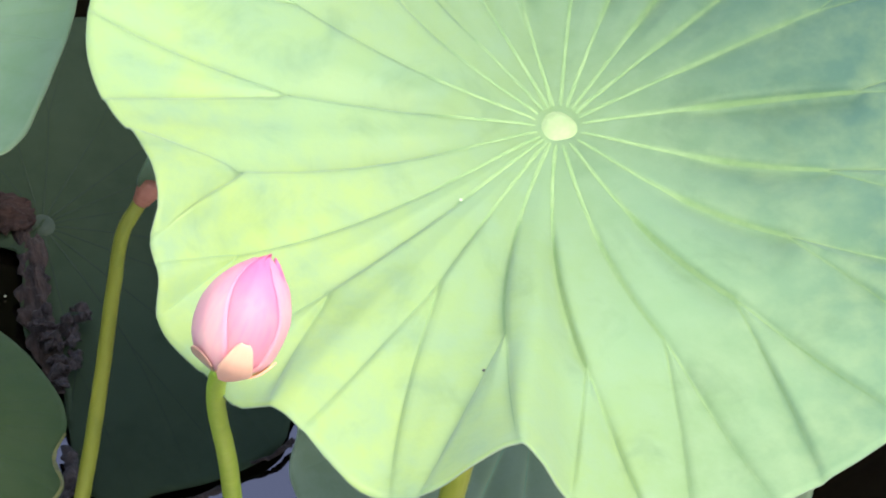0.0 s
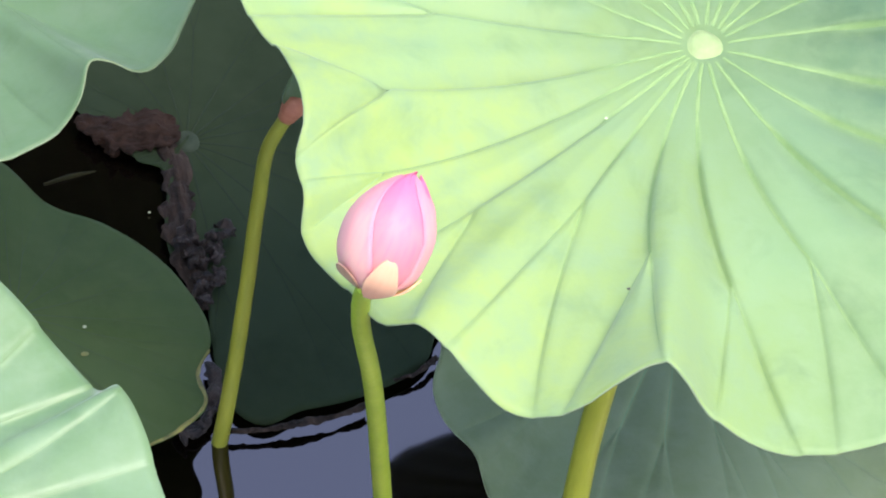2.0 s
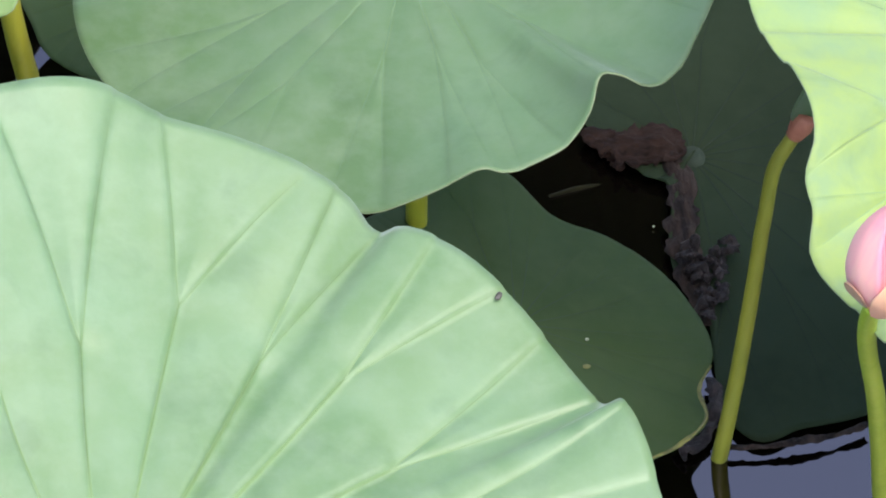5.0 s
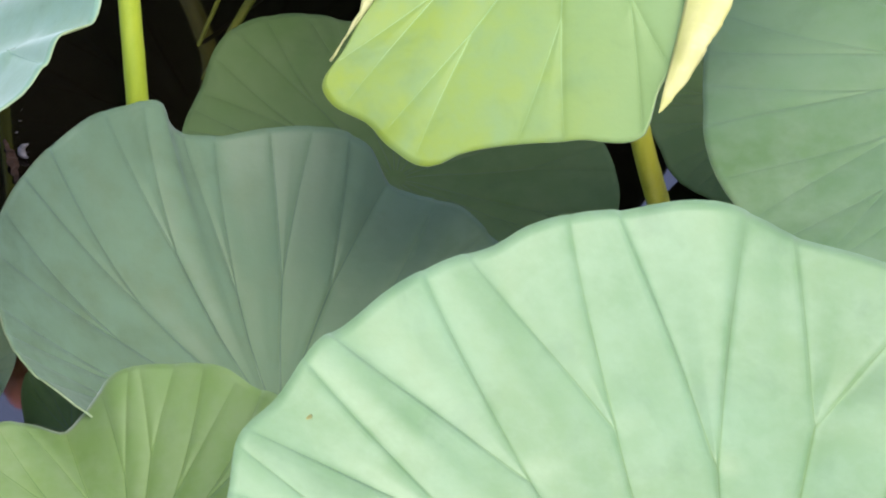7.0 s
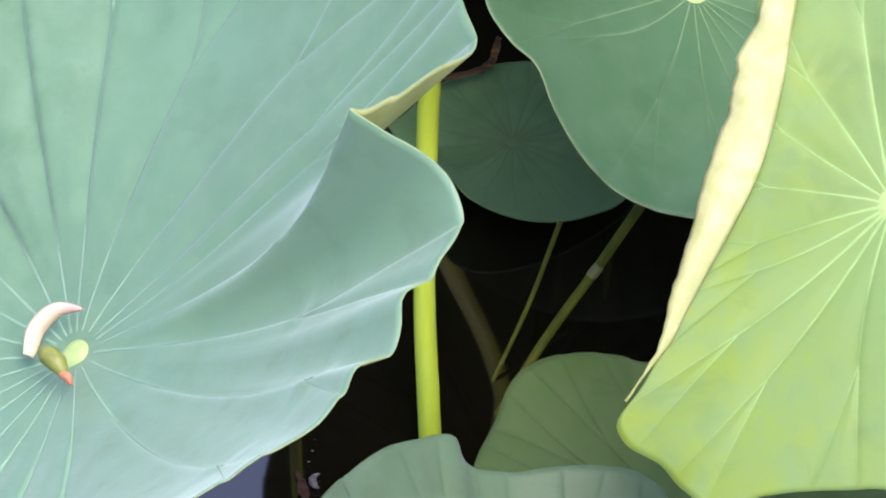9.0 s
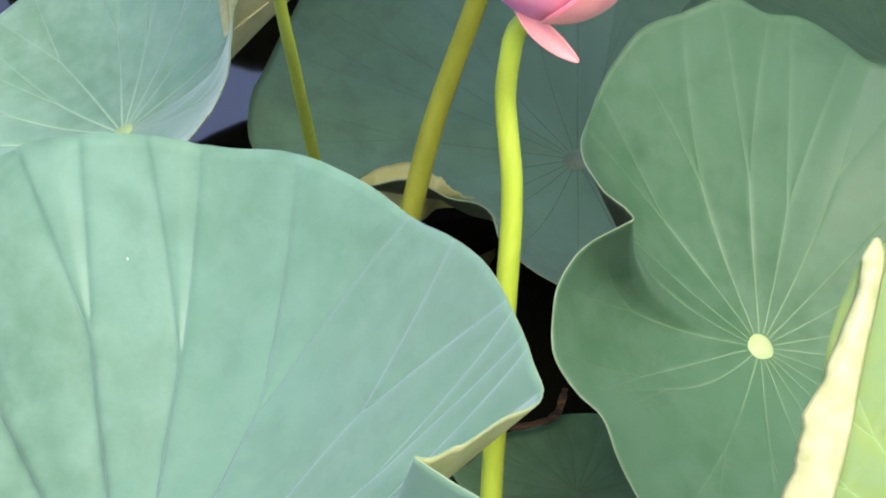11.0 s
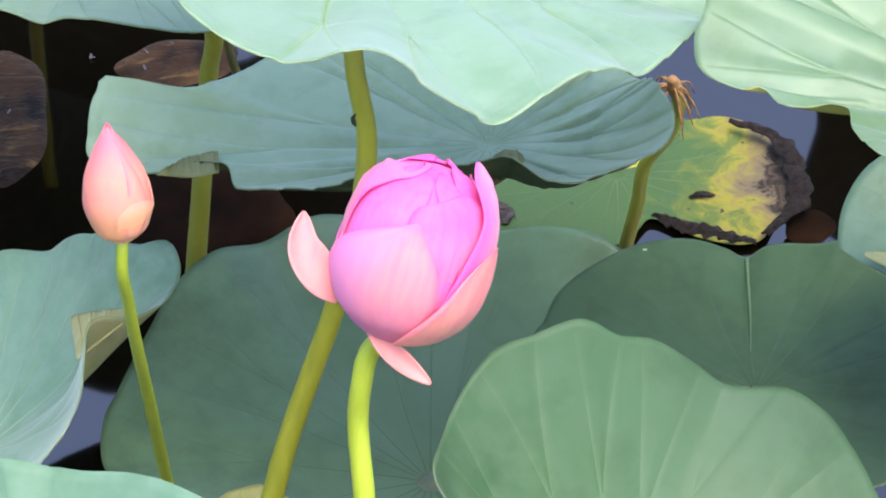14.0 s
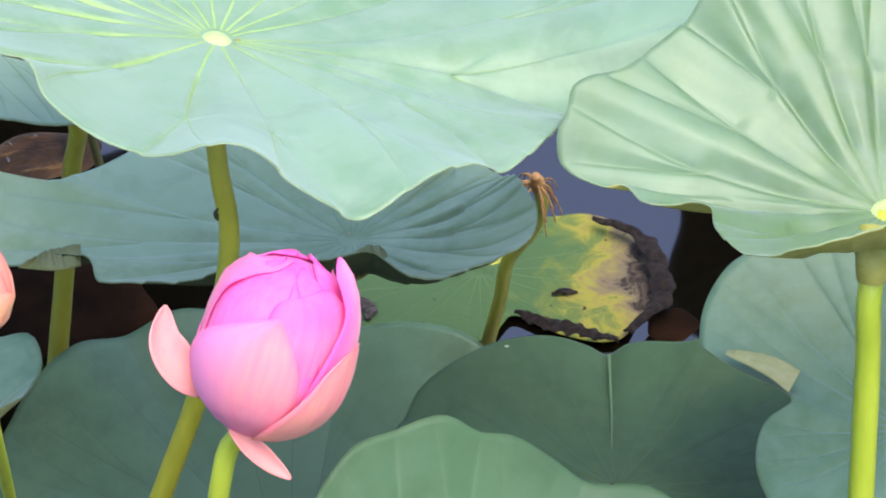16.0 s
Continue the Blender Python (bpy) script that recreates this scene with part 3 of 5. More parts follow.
folded_leaf = lotus_leaf((-0.233, 2.354, 0.360), (-0.50, 0.00), 0.301,
           [(290, 262, 24), (294, 263, 17), (300, 265, 11), (306, 267, 5), (312, 270, -5), (316, 270, -5), (319, 270, -3), (322, 273, -12), (325, 272, -11), (328, 270, -4), (331, 273, -11), (333, 273, -12), (340, 274, -13), (343, 267, 4), (343, 254, 35), (343, 246, 54), (344, 249, 46), (350, 255, 27), (356, 264, 9), (360, 273, -6), (366, 272, -3), (374, 270, -1), (383, 270, 0), (391, 267, -1), (398, 265, -4), (408, 271, 3), (418, 275, 14), (426, 275, 18), (438, 280, 38), (450, 282, 50), (483, 275, 0), (517, 270, 0), (550, 269, 0), (584, 268, 0), (617, 265, 0)],
           "large pale bluish lotus leaf folded at one side", LEAF_FOLDED, stalk=[(-0.215, 2.390, 0.000), (-0.222, 2.355, 0.160), (-0.223, 2.325, 0.250)], vein_mat=VEIN_CHALK, vein_width=0.0007, seed=10, veins=22, furrow=0.0030, under=LEAF_UNDER_LIT, forks=[(9, 0.6, 8, 5, 11), (22, 0.6, 15, 13, 17), (44, 0.66, 30, 19, 33), (66, 0.58, 56, 42, 59), (82, 0.65, 74, 71, 77), (95, 0.71, 88, 84, 91), (107, 0.7, 106, 101, 110), (120, 0.6), (133, 0.5), (147, 0.54), (162, 0.5), (178, 0.46), (194, 0.58), (210, 0.5), (226, 0.42), (242, 0.54), (258, 0.5), (275, 0.55), (291, 0.82, 301, 299, 304), (311, 0.82, 316, 313, 319), (334, 0.6, 332, 328, 336), (354, 0.6, 347, 342, 352)])
bowl_leaf = lotus_leaf((-0.002, 2.223, 0.170), (0.40, 0.05), 0.350,
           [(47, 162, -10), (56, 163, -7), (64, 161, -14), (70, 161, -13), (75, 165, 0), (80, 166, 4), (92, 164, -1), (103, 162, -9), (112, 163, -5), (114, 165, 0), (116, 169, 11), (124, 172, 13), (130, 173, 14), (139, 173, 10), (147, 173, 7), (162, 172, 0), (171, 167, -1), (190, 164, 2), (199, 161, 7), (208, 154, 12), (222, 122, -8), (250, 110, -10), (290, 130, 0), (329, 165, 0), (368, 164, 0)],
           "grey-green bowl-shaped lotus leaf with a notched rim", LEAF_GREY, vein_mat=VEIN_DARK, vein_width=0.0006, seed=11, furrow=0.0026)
young_leaf = lotus_leaf((-0.081, 2.056, 0.270), (-0.20, 0.10), 0.300,
           [(35, 107, 3), (44, 105, 2), (53, 107, 6), (70, 106, 5), (86, 105, 3), (97, 100, -12), (105, 98, -17), (111, 101, -8), (119, 105, 2), (159, 104, 0), (198, 104, 0), (238, 104, 0), (277, 104, 0), (316, 105, 0), (356, 105, 0)],
           "yellow-green young lotus leaf with a puckered rim", LEAF_OLIVE, vein_mat=VEIN_LIME, vein_width=0.0007, seed=12, furrow=0.0022)
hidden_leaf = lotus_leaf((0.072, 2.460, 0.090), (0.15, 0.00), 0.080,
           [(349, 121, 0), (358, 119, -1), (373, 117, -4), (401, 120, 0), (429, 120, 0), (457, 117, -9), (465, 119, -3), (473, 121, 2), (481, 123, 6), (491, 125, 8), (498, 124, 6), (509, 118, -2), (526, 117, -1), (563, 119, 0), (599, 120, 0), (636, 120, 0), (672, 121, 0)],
           "dark green lotus leaf shaded by taller leaves", LEAF_SHADED_LOW, vein_mat=VEIN_SHADE, vein_width=0.0004, low=True, seed=13, navel=False, furrow=0.0018)
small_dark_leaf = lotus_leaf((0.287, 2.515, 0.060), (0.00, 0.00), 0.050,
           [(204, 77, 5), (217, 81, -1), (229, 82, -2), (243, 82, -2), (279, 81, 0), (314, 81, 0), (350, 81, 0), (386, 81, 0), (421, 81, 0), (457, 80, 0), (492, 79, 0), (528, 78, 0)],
           "small dark lotus leaf close to the water", LEAF_SHADED_LOW, vein_mat=VEIN_SHADE, vein_width=0.0004, low=True, seed=14, navel=False, furrow=0.0018)
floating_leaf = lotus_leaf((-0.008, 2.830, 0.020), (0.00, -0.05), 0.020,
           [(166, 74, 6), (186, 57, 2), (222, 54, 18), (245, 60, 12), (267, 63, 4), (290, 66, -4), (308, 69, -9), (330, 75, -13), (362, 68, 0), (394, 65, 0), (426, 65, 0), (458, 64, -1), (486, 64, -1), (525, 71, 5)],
           "dark bluish lotus leaf floating on the water", LEAF_SHADED, vein_mat=VEIN_SHADE, vein_width=0.0004, low=True, seed=15, navel=False, furrow=0.0006)
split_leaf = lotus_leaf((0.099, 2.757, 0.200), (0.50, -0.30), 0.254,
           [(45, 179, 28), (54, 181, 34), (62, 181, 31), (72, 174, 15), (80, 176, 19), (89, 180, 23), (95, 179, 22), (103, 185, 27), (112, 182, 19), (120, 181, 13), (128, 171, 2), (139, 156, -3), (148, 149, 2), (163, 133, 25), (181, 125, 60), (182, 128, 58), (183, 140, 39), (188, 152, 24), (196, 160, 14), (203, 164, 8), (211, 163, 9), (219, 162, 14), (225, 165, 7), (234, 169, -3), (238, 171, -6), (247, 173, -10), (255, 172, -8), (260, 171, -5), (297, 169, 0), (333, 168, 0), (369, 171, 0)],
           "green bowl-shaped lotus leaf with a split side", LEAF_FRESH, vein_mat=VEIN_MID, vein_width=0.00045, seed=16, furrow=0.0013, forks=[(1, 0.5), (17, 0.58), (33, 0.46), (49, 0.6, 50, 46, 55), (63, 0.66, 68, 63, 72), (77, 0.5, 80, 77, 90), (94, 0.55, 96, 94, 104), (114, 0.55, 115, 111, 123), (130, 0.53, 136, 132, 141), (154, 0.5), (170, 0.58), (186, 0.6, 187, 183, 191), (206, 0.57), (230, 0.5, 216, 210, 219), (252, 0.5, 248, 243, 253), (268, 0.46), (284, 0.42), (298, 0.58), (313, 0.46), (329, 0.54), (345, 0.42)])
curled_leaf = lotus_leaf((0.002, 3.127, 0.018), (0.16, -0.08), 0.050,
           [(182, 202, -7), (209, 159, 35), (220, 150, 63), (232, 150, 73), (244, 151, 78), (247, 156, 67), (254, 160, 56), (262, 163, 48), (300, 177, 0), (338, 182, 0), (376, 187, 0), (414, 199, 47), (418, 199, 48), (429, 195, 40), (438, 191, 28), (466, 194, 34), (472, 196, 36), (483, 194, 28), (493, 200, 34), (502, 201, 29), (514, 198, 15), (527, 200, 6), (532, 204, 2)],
           "blue-green lotus leaf painted shaded to the right, with a curled pale edge", LEAF_SLATE, vein_mat=VEIN_DARK, vein_width=0.0003, seed=17, furrow=0.0005)
flap_leaf = lotus_leaf((-0.274, 3.100, 0.080), (-0.50, 0.15), 0.294,
           [(302, 144, 0), (312, 143, 5), (319, 142, 11), (327, 139, 23), (337, 136, 32), (354, 143, 2), (368, 158, -12), (373, 168, -8), (378, 170, 3), (383, 155, 6), (401, 148, 7), (410, 146, 5), (420, 143, -3), (431, 146, 2), (441, 146, 4), (478, 144, 0), (514, 144, 0), (551, 144, 0), (588, 144, 0), (625, 144, 0)],
           "bluish bowl-shaped lotus leaf with a folded flap", LEAF_MISTY, under=LEAF_UNDER_CREAM, vein_mat=VEIN_WAXY, vein_width=0.0007, seed=18, furrow=0.0016)
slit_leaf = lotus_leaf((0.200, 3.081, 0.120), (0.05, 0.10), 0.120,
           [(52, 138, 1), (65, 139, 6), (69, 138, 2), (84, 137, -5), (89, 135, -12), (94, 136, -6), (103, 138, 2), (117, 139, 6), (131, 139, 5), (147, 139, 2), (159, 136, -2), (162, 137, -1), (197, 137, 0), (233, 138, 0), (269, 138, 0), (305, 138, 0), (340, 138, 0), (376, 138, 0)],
           "shaded green lotus leaf with a slit at its rim", LEAF_SHADED, vein_mat=VEIN_DARK, vein_width=0.0005, seed=19, navel=False, furrow=0.0005)
rotting_leaf = lotus_leaf((0.133, 3.434, 0.005), (0.00, 0.00), 0.000,
           [(192, 85, 0), (214, 95, 0), (242, 67, 0), (267, 72, 0), (296, 54, 0), (306, 86, 0), (313, 106, 0), (319, 115, 0), (332, 113, 0), (347, 126, 0), (356, 123, 0), (369, 109, 0), (381, 105, 0), (397, 91, 0), (409, 71, 0), (445, 98, 0), (480, 110, 0), (516, 103, 0)],
           "floating lotus leaf rotting to yellow and brown", LEAF_ROTTING, vein_mat=VEIN_DARK, low=True, seed=20, furrow=0.0005, vein_width=0.0002, navel=False)
wavy_leaf = lotus_leaf((0.046, 3.142, 0.270), (-0.10, 0.10), 0.191,
           [(184, 232, 5), (188, 198, -2), (187, 173, -1), (189, 160, -1), (200, 156, -3), (208, 141, 2), (223, 128, 12), (236, 118, 24), (271, 115, 34), (278, 115, 34), (285, 125, 22), (290, 130, 16), (301, 132, 13), (313, 134, 10), (323, 134, 8), (331, 128, 10), (348, 107, 10), (389, 100, -23), (420, 133, 0), (450, 146, 0), (481, 148, 0), (512, 151, 3), (522, 165, 8), (528, 187, 14), (529, 223, 26), (532, 230, 23), (539, 234, 13)],
           "blue-green wavy lotus leaf seen nearly edge-on", LEAF_CHALK, stalk=[(0.003, 3.403, -0.020), (0.018, 3.314, 0.080), (0.034, 3.204, 0.200)], vein_mat=VEIN_WAXY, vein_width=0.0004, seed=21, furrow=0.0032, navel=False)
tall_leaf = lotus_leaf((-0.027, 3.040, 0.500), (0.25, 0.20), 0.118,
           [(232, 211, 20), (237, 210, 23), (241, 213, 11), (247, 215, 2), (254, 215, -3), (261, 215, 1), (268, 212, 14), (273, 213, 12), (280, 216, -4), (286, 218, -15), (290, 219, -20), (293, 218, -15), (299, 215, 0), (308, 213, 6), (315, 216, -2), (321, 214, 2), (332, 211, 7), (355, 228, 7), (357, 260, 38), (396, 236, 0), (436, 221, 0), (475, 205, 0), (514, 186, 0), (553, 174, 0)],
           "tall broad pale green lotus leaf with a drooping tip", LEAF_PALE, stalk=[(-0.116, 3.076, -0.060), (-0.098, 2.996, 0.100), (-0.082, 3.003, 0.160), (-0.069, 3.006, 0.200), (-0.049, 3.002, 0.265), (-0.030, 3.005, 0.340), (-0.025, 3.010, 0.385), (-0.030, 3.016, 0.430)], seed=22, veins=22, furrow=0.0034, stalk_radius=0.0065, forks=[(9, 0.6, 12, 8, 16), (35, 0.6, 36, 31, 41), (49, 0.6), (63, 0.6), (78, 0.6), (95, 0.5), (111, 0.58), (127, 0.46), (143, 0.54), (159, 0.42), (175, 0.5), (192, 0.58), (208, 0.41), (231, 0.47), (257, 0.6, 261, 257, 266), (283, 0.6, 282, 277, 287), (318, 0.47, 310, 297, 305), (339, 0.56, 330, 313, 321), (350, 0.6, 340, 327, 334), (358, 0.6, 354, 347, 360)])
side_leaf = lotus_leaf((0.334, 2.886, 0.480), (0.00, -0.30), 0.156,
           [(82, 142, 17), (104, 151, 33), (123, 153, 30), (134, 148, 17), (145, 152, 17), (152, 158, 19), (156, 169, 22), (160, 178, 23), (164, 178, 18), (169, 181, 11), (174, 173, 2), (176, 156, -1), (176, 144, 0), (181, 132, 0), (186, 107, 11), (204, 105, 29), (216, 106, 38), (224, 104, 46), (233, 97, 59), (246, 82, 64), (262, 62, 55), (280, 48, 46), (300, 52, 44), (334, 112, 12), (370, 134, 0), (406, 138, 0)],
           "tall pale green lotus leaf with folded wavy rim", LEAF_SIDE, curl=1.4, under=LEAF_UNDER_OLIVE, vein_mat=VEIN_MID, vein_width=0.0006, stalk=[(0.318, 2.835, -0.050), (0.319, 2.838, 0.150), (0.321, 2.843, 0.310), (0.3225, 2.848, 0.360), (0.3235, 2.852, 0.405), (0.324, 2.855, 0.452)], stalk_mat=STEM_BRIGHT, stalk_radius=0.0078, seed=23, furrow=0.0045, forks=[(12, 0.5), (30, 0.5), (50, 0.55), (70, 0.6), (93, 0.6, 92, 88, 96), (112, 0.6, 109, 105, 114), (132, 0.6, 128, 122, 134), (155, 0.6, 150, 146, 154), (174, 0.6, 168, 162, 171), (189, 0.6, 181, 176, 186), (208, 0.5), (226, 0.5), (246, 0.5), (266, 0.5), (286, 0.5), (306, 0.5), (328, 0.5), (350, 0.5)])
cream_edge_leaf = lotus_leaf((0.366, 3.029, 0.200), (-0.10, -0.25), 0.200,
           [(114, 136, 4), (126, 146, 5), (137, 143, 4), (150, 132, 2), (154, 126, 1), (157, 101, -1), (163, 70, -2), (182, 82, 0), (197, 92, 1), (214, 100, 1), (251, 106, 0), (288, 110, 0), (325, 113, 0), (363, 113, 0), (400, 119, 0), (437, 125, 0)],
           "bluish lotus leaf with a cream folded edge", LEAF_STREAK, vein_mat=VEIN_CHALK, vein_width=0.0005, seed=24, furrow=0.0014)
far_leaf = lotus_leaf((-0.2005, 3.372, 0.290), (0.20, 0.10), 0.080,
           [(256, 162, 1), (264, 162, -1), (268, 161, 4), (282, 162, 3), (293, 163, -3), (302, 164, -6), (341, 163, 0), (381, 163, 0), (420, 162, 0), (459, 162, 0), (498, 162, 0), (537, 162, 0), (576, 162, 0)],
           "pale green lotus leaf over dark water", LEAF_PALE, vein_mat=VEIN_MID, vein_width=0.0006, furrow=0.0014, stalk=[(-0.144, 3.338, 0.000), (-0.132, 3.352, 0.100), (-0.125, 3.355, 0.165), (-0.120, 3.343, 0.210)], stalk_mat=STEM_DULL, seed=25)
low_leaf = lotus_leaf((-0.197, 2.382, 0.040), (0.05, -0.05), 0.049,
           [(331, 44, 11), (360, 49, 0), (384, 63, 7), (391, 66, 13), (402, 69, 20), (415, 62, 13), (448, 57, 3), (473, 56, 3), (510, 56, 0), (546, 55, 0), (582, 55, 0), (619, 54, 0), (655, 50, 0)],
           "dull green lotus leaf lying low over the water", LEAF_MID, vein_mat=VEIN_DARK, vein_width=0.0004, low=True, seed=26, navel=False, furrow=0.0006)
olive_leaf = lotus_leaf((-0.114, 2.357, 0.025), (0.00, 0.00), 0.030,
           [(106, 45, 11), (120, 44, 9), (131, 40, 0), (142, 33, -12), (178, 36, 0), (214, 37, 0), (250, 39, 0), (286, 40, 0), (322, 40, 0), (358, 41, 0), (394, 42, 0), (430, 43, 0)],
           "small dark olive lotus leaf under taller leaves", LEAF_SHADED_LOW, vein_mat=VEIN_SHADE, vein_width=0.0004, low=True, seed=27, navel=False, furrow=0.001)


v, f = tube(np.array([(0.3240, 2.8550, 0.4560), (0.3252, 2.8580, 0.4650), (0.3275, 2.8640, 0.4690), (0.3305, 2.8720, 0.4730)]) - np.array(side_leaf.location), (0.0078, 0.0095, 0.0125, 0.014), 24, 24, 0.01, 3, False)
mesh_object("leaf_neck", v, f, plain_material("leaf_neck", (0.20, 0.21, 0.03), (0.34, 0.32, 0.07), 0.55, 70, 0.3, 0.15), side_leaf, "olive-yellow funnel where the stalk meets the leaf")

v, f = tube(np.array([(-0.0305, 2.9975, 0.4110), (-0.0322, 2.9975, 0.4080), (-0.0318, 2.9975, 0.4050), (-0.0308, 2.9975, 0.4020)]) - np.array(tall_leaf.location), (0.0004, 0.0013, 0.0015, 0.0004), 8, 14, 0.1, 4)
mesh_object("scar", v, f, LEAF_UNDER, tall_leaf, "brown scar on the stalk")

# ---- curled margins: strips of the pale underside turned up over the blade ----
def flap(parent, edge_a, edge_b, bulge, label="pale curled margin", material=None, name="curled_margin", seed=0, crimp=0.0012):
    """A strip between two edges, arched between them and a little rippled."""
    n, m = 72, 11
    a, b = smooth_path(edge_a, n), smooth_path(edge_b, n)
    rng = np.random.default_rng(seed)
    rip = np.convolve(rng.standard_normal(n + 8), np.ones(4) / 3, "valid")[:n]
    base = np.array(parent.location)
    verts = []
    for k in range(n):
        for j in range(m):
            w = j / (m - 1)
            p = a[k] * (1 - w) + b[k] * w
            p = p + np.array((0, -0.35, 1)) * bulge * math.sin(math.pi * min(1, w * 0.9 + 0.1)) * min(1.0, 4 * (n - 1 - k) / n, 0.3 + 8 * k / n) * (1 + 0.25 * rip[k])
            p = p + np.array((1, 0.3, 0.5)) * crimp * rip[k] * (1 - w) ** 0.6
            verts.append(p - base)
    faces = [(k * m + j, (k + 1) * m + j, (k + 1) * m + j + 1, k * m + j + 1) for k in range(n - 1) for j in range(m - 1)]
    ob = mesh_object(name, verts, faces, material or LEAF_UNDER, parent, label)
    sol = ob.modifiers.new("thickness", "SOLIDIFY")
    sol.thickness = 0.0008
    return ob


MARGIN = plain_material("curled_margin", (0.40, 0.40, 0.12), (0.48, 0.45, 0.19), 0.6, 50, 0.25, 0.25)
MARGIN_CREAM = plain_material("cream_margin", (0.38, 0.39, 0.15), (0.50, 0.47, 0.24), 0.6, 90, 0.4, 0.3)
MARGIN_DULL = plain_material("dull_margin", (0.17, 0.18, 0.05), (0.24, 0.235, 0.08), 0.6, 50, 0.25, 0.15)
flap(yellow_leaf, [(0.1469, 2.5112, 0.5004), (0.1417, 2.5053, 0.4962), (0.1368, 2.4874, 0.4860), (0.1271, 2.4680, 0.4739), (0.1150, 2.4455, 0.4595), (0.1032, 2.4251, 0.4454), (0.0979, 2.4076, 0.4354), (0.0910, 2.3907, 0.4252), (0.0821, 2.3729, 0.4141), (0.0736, 2.3525, 0.4017), (0.0657, 2.3332, 0.3901), (0.0604, 2.3174, 0.3790), (0.0500, 2.3050, 0.3690), (0.0400, 2.2950, 0.3600)],
     [(0.1512, 2.5127, 0.4988), (0.1524, 2.5054, 0.4955), (0.1484, 2.4873, 0.4854), (0.1420, 2.4671, 0.4737), (0.1357, 2.4464, 0.4607), (0.1288, 2.4212, 0.4465), (0.1219, 2.4016, 0.4349), (0.1129, 2.3825, 0.4231), (0.0989, 2.3620, 0.4094), (0.0845, 2.3429, 0.3962), (0.0743, 2.3295, 0.3870), (0.0645, 2.3160, 0.3779), (0.0515, 2.3046, 0.3686), (0.0402, 2.2950, 0.3600)],
     0.006, "cream-coloured curled margin", MARGIN_CREAM, seed=1, crimp=0.0022)
flap(yellow_leaf, [(0.2783, 2.3136, 0.4306), (0.2610, 2.2945, 0.4170), (0.2413, 2.2752, 0.4039), (0.2303, 2.2588, 0.3947), (0.2215, 2.2510, 0.3882), (0.2105, 2.2390, 0.3785), (0.1972, 2.2302, 0.3704)],
     [(0.2581, 2.3217, 0.4301), (0.2390, 2.3030, 0.4162), (0.2181, 2.2810, 0.4021), (0.2110, 2.2649, 0.3920), (0.2061, 2.2530, 0.3851), (0.2010, 2.2410, 0.3784), (0.1959, 2.2293, 0.3695)],
     0.005, "cream-coloured curled margin", MARGIN, seed=2)
flap(flap_leaf, [(-0.2110, 3.1420, 0.1500), (-0.1950, 3.1360, 0.1580), (-0.1770, 3.1280, 0.1660)],
     [(-0.2040, 3.0670, 0.1800), (-0.1910, 3.0750, 0.1850), (-0.1770, 3.0850, 0.1900)], 0.003, "folded pale flap", MARGIN_CREAM, seed=3, crimp=0.0003)
flap(cream_edge_leaf, [(0.2640, 3.0710, 0.2300), (0.2770, 3.0730, 0.2270), (0.2910, 3.0710, 0.2240), (0.3070, 3.0630, 0.2190)],
     [(0.2630, 3.0650, 0.2325), (0.2760, 3.0540, 0.2320), (0.2870, 3.0470, 0.2290), (0.2980, 3.0370, 0.2250)], 0.001, "folded cream edge", MARGIN_CREAM, seed=4, crimp=0.0003)
flap(curled_leaf, [(-0.1307, 3.0702, 0.0586), (-0.1153, 3.0752, 0.0637), (-0.1015, 3.0780, 0.0637), (-0.0881, 3.0761, 0.0586), (-0.0717, 3.0729, 0.0434), (-0.0513, 3.0801, 0.0180)],
     [(-0.1300, 3.0609, 0.0485), (-0.1129, 3.0495, 0.0485), (-0.0978, 3.0479, 0.0434), (-0.0843, 3.0707, 0.0332), (-0.0690, 3.0808, 0.0231), (-0.0508, 3.0827, 0.0129)],
     0.004, "rolled dull yellow edge", MARGIN, seed=5)
flap(wavy_leaf, [(0.0433, 3.0954, 0.2919), (0.0570, 3.1156, 0.2841), (0.0651, 3.1096, 0.2867)],
     [(0.0426, 3.0320, 0.3237), (0.0549, 3.0708, 0.3000), (0.0659, 3.1036, 0.2857)], 0.001, "turned-down olive rim", MARGIN_DULL, seed=6)
flap(wavy_leaf, [(-0.1143, 3.1378, 0.2771), (-0.1282, 3.1300, 0.2811), (-0.1425, 3.1066, 0.2920)],
     [(-0.1139, 3.1102, 0.2830), (-0.1271, 3.1029, 0.2863), (-0.1506, 3.1024, 0.2895)], 0.001, "turned-down olive rim", MARGIN_DULL, seed=7)


v, f = tube(np.array([(0.2032, 3.2113, 0.1137), (0.2021, 3.1821, 0.1166), (0.2012, 3.1532, 0.1181), (0.1989, 3.1139, 0.1192)]) - np.array(slit_leaf.location), (0.0011, 0.0009, 0.0007, 0.0003), 8, 24)
mesh_object("slit", v, f, VEIN_MID, slit_leaf, "pale line running in from the slit")

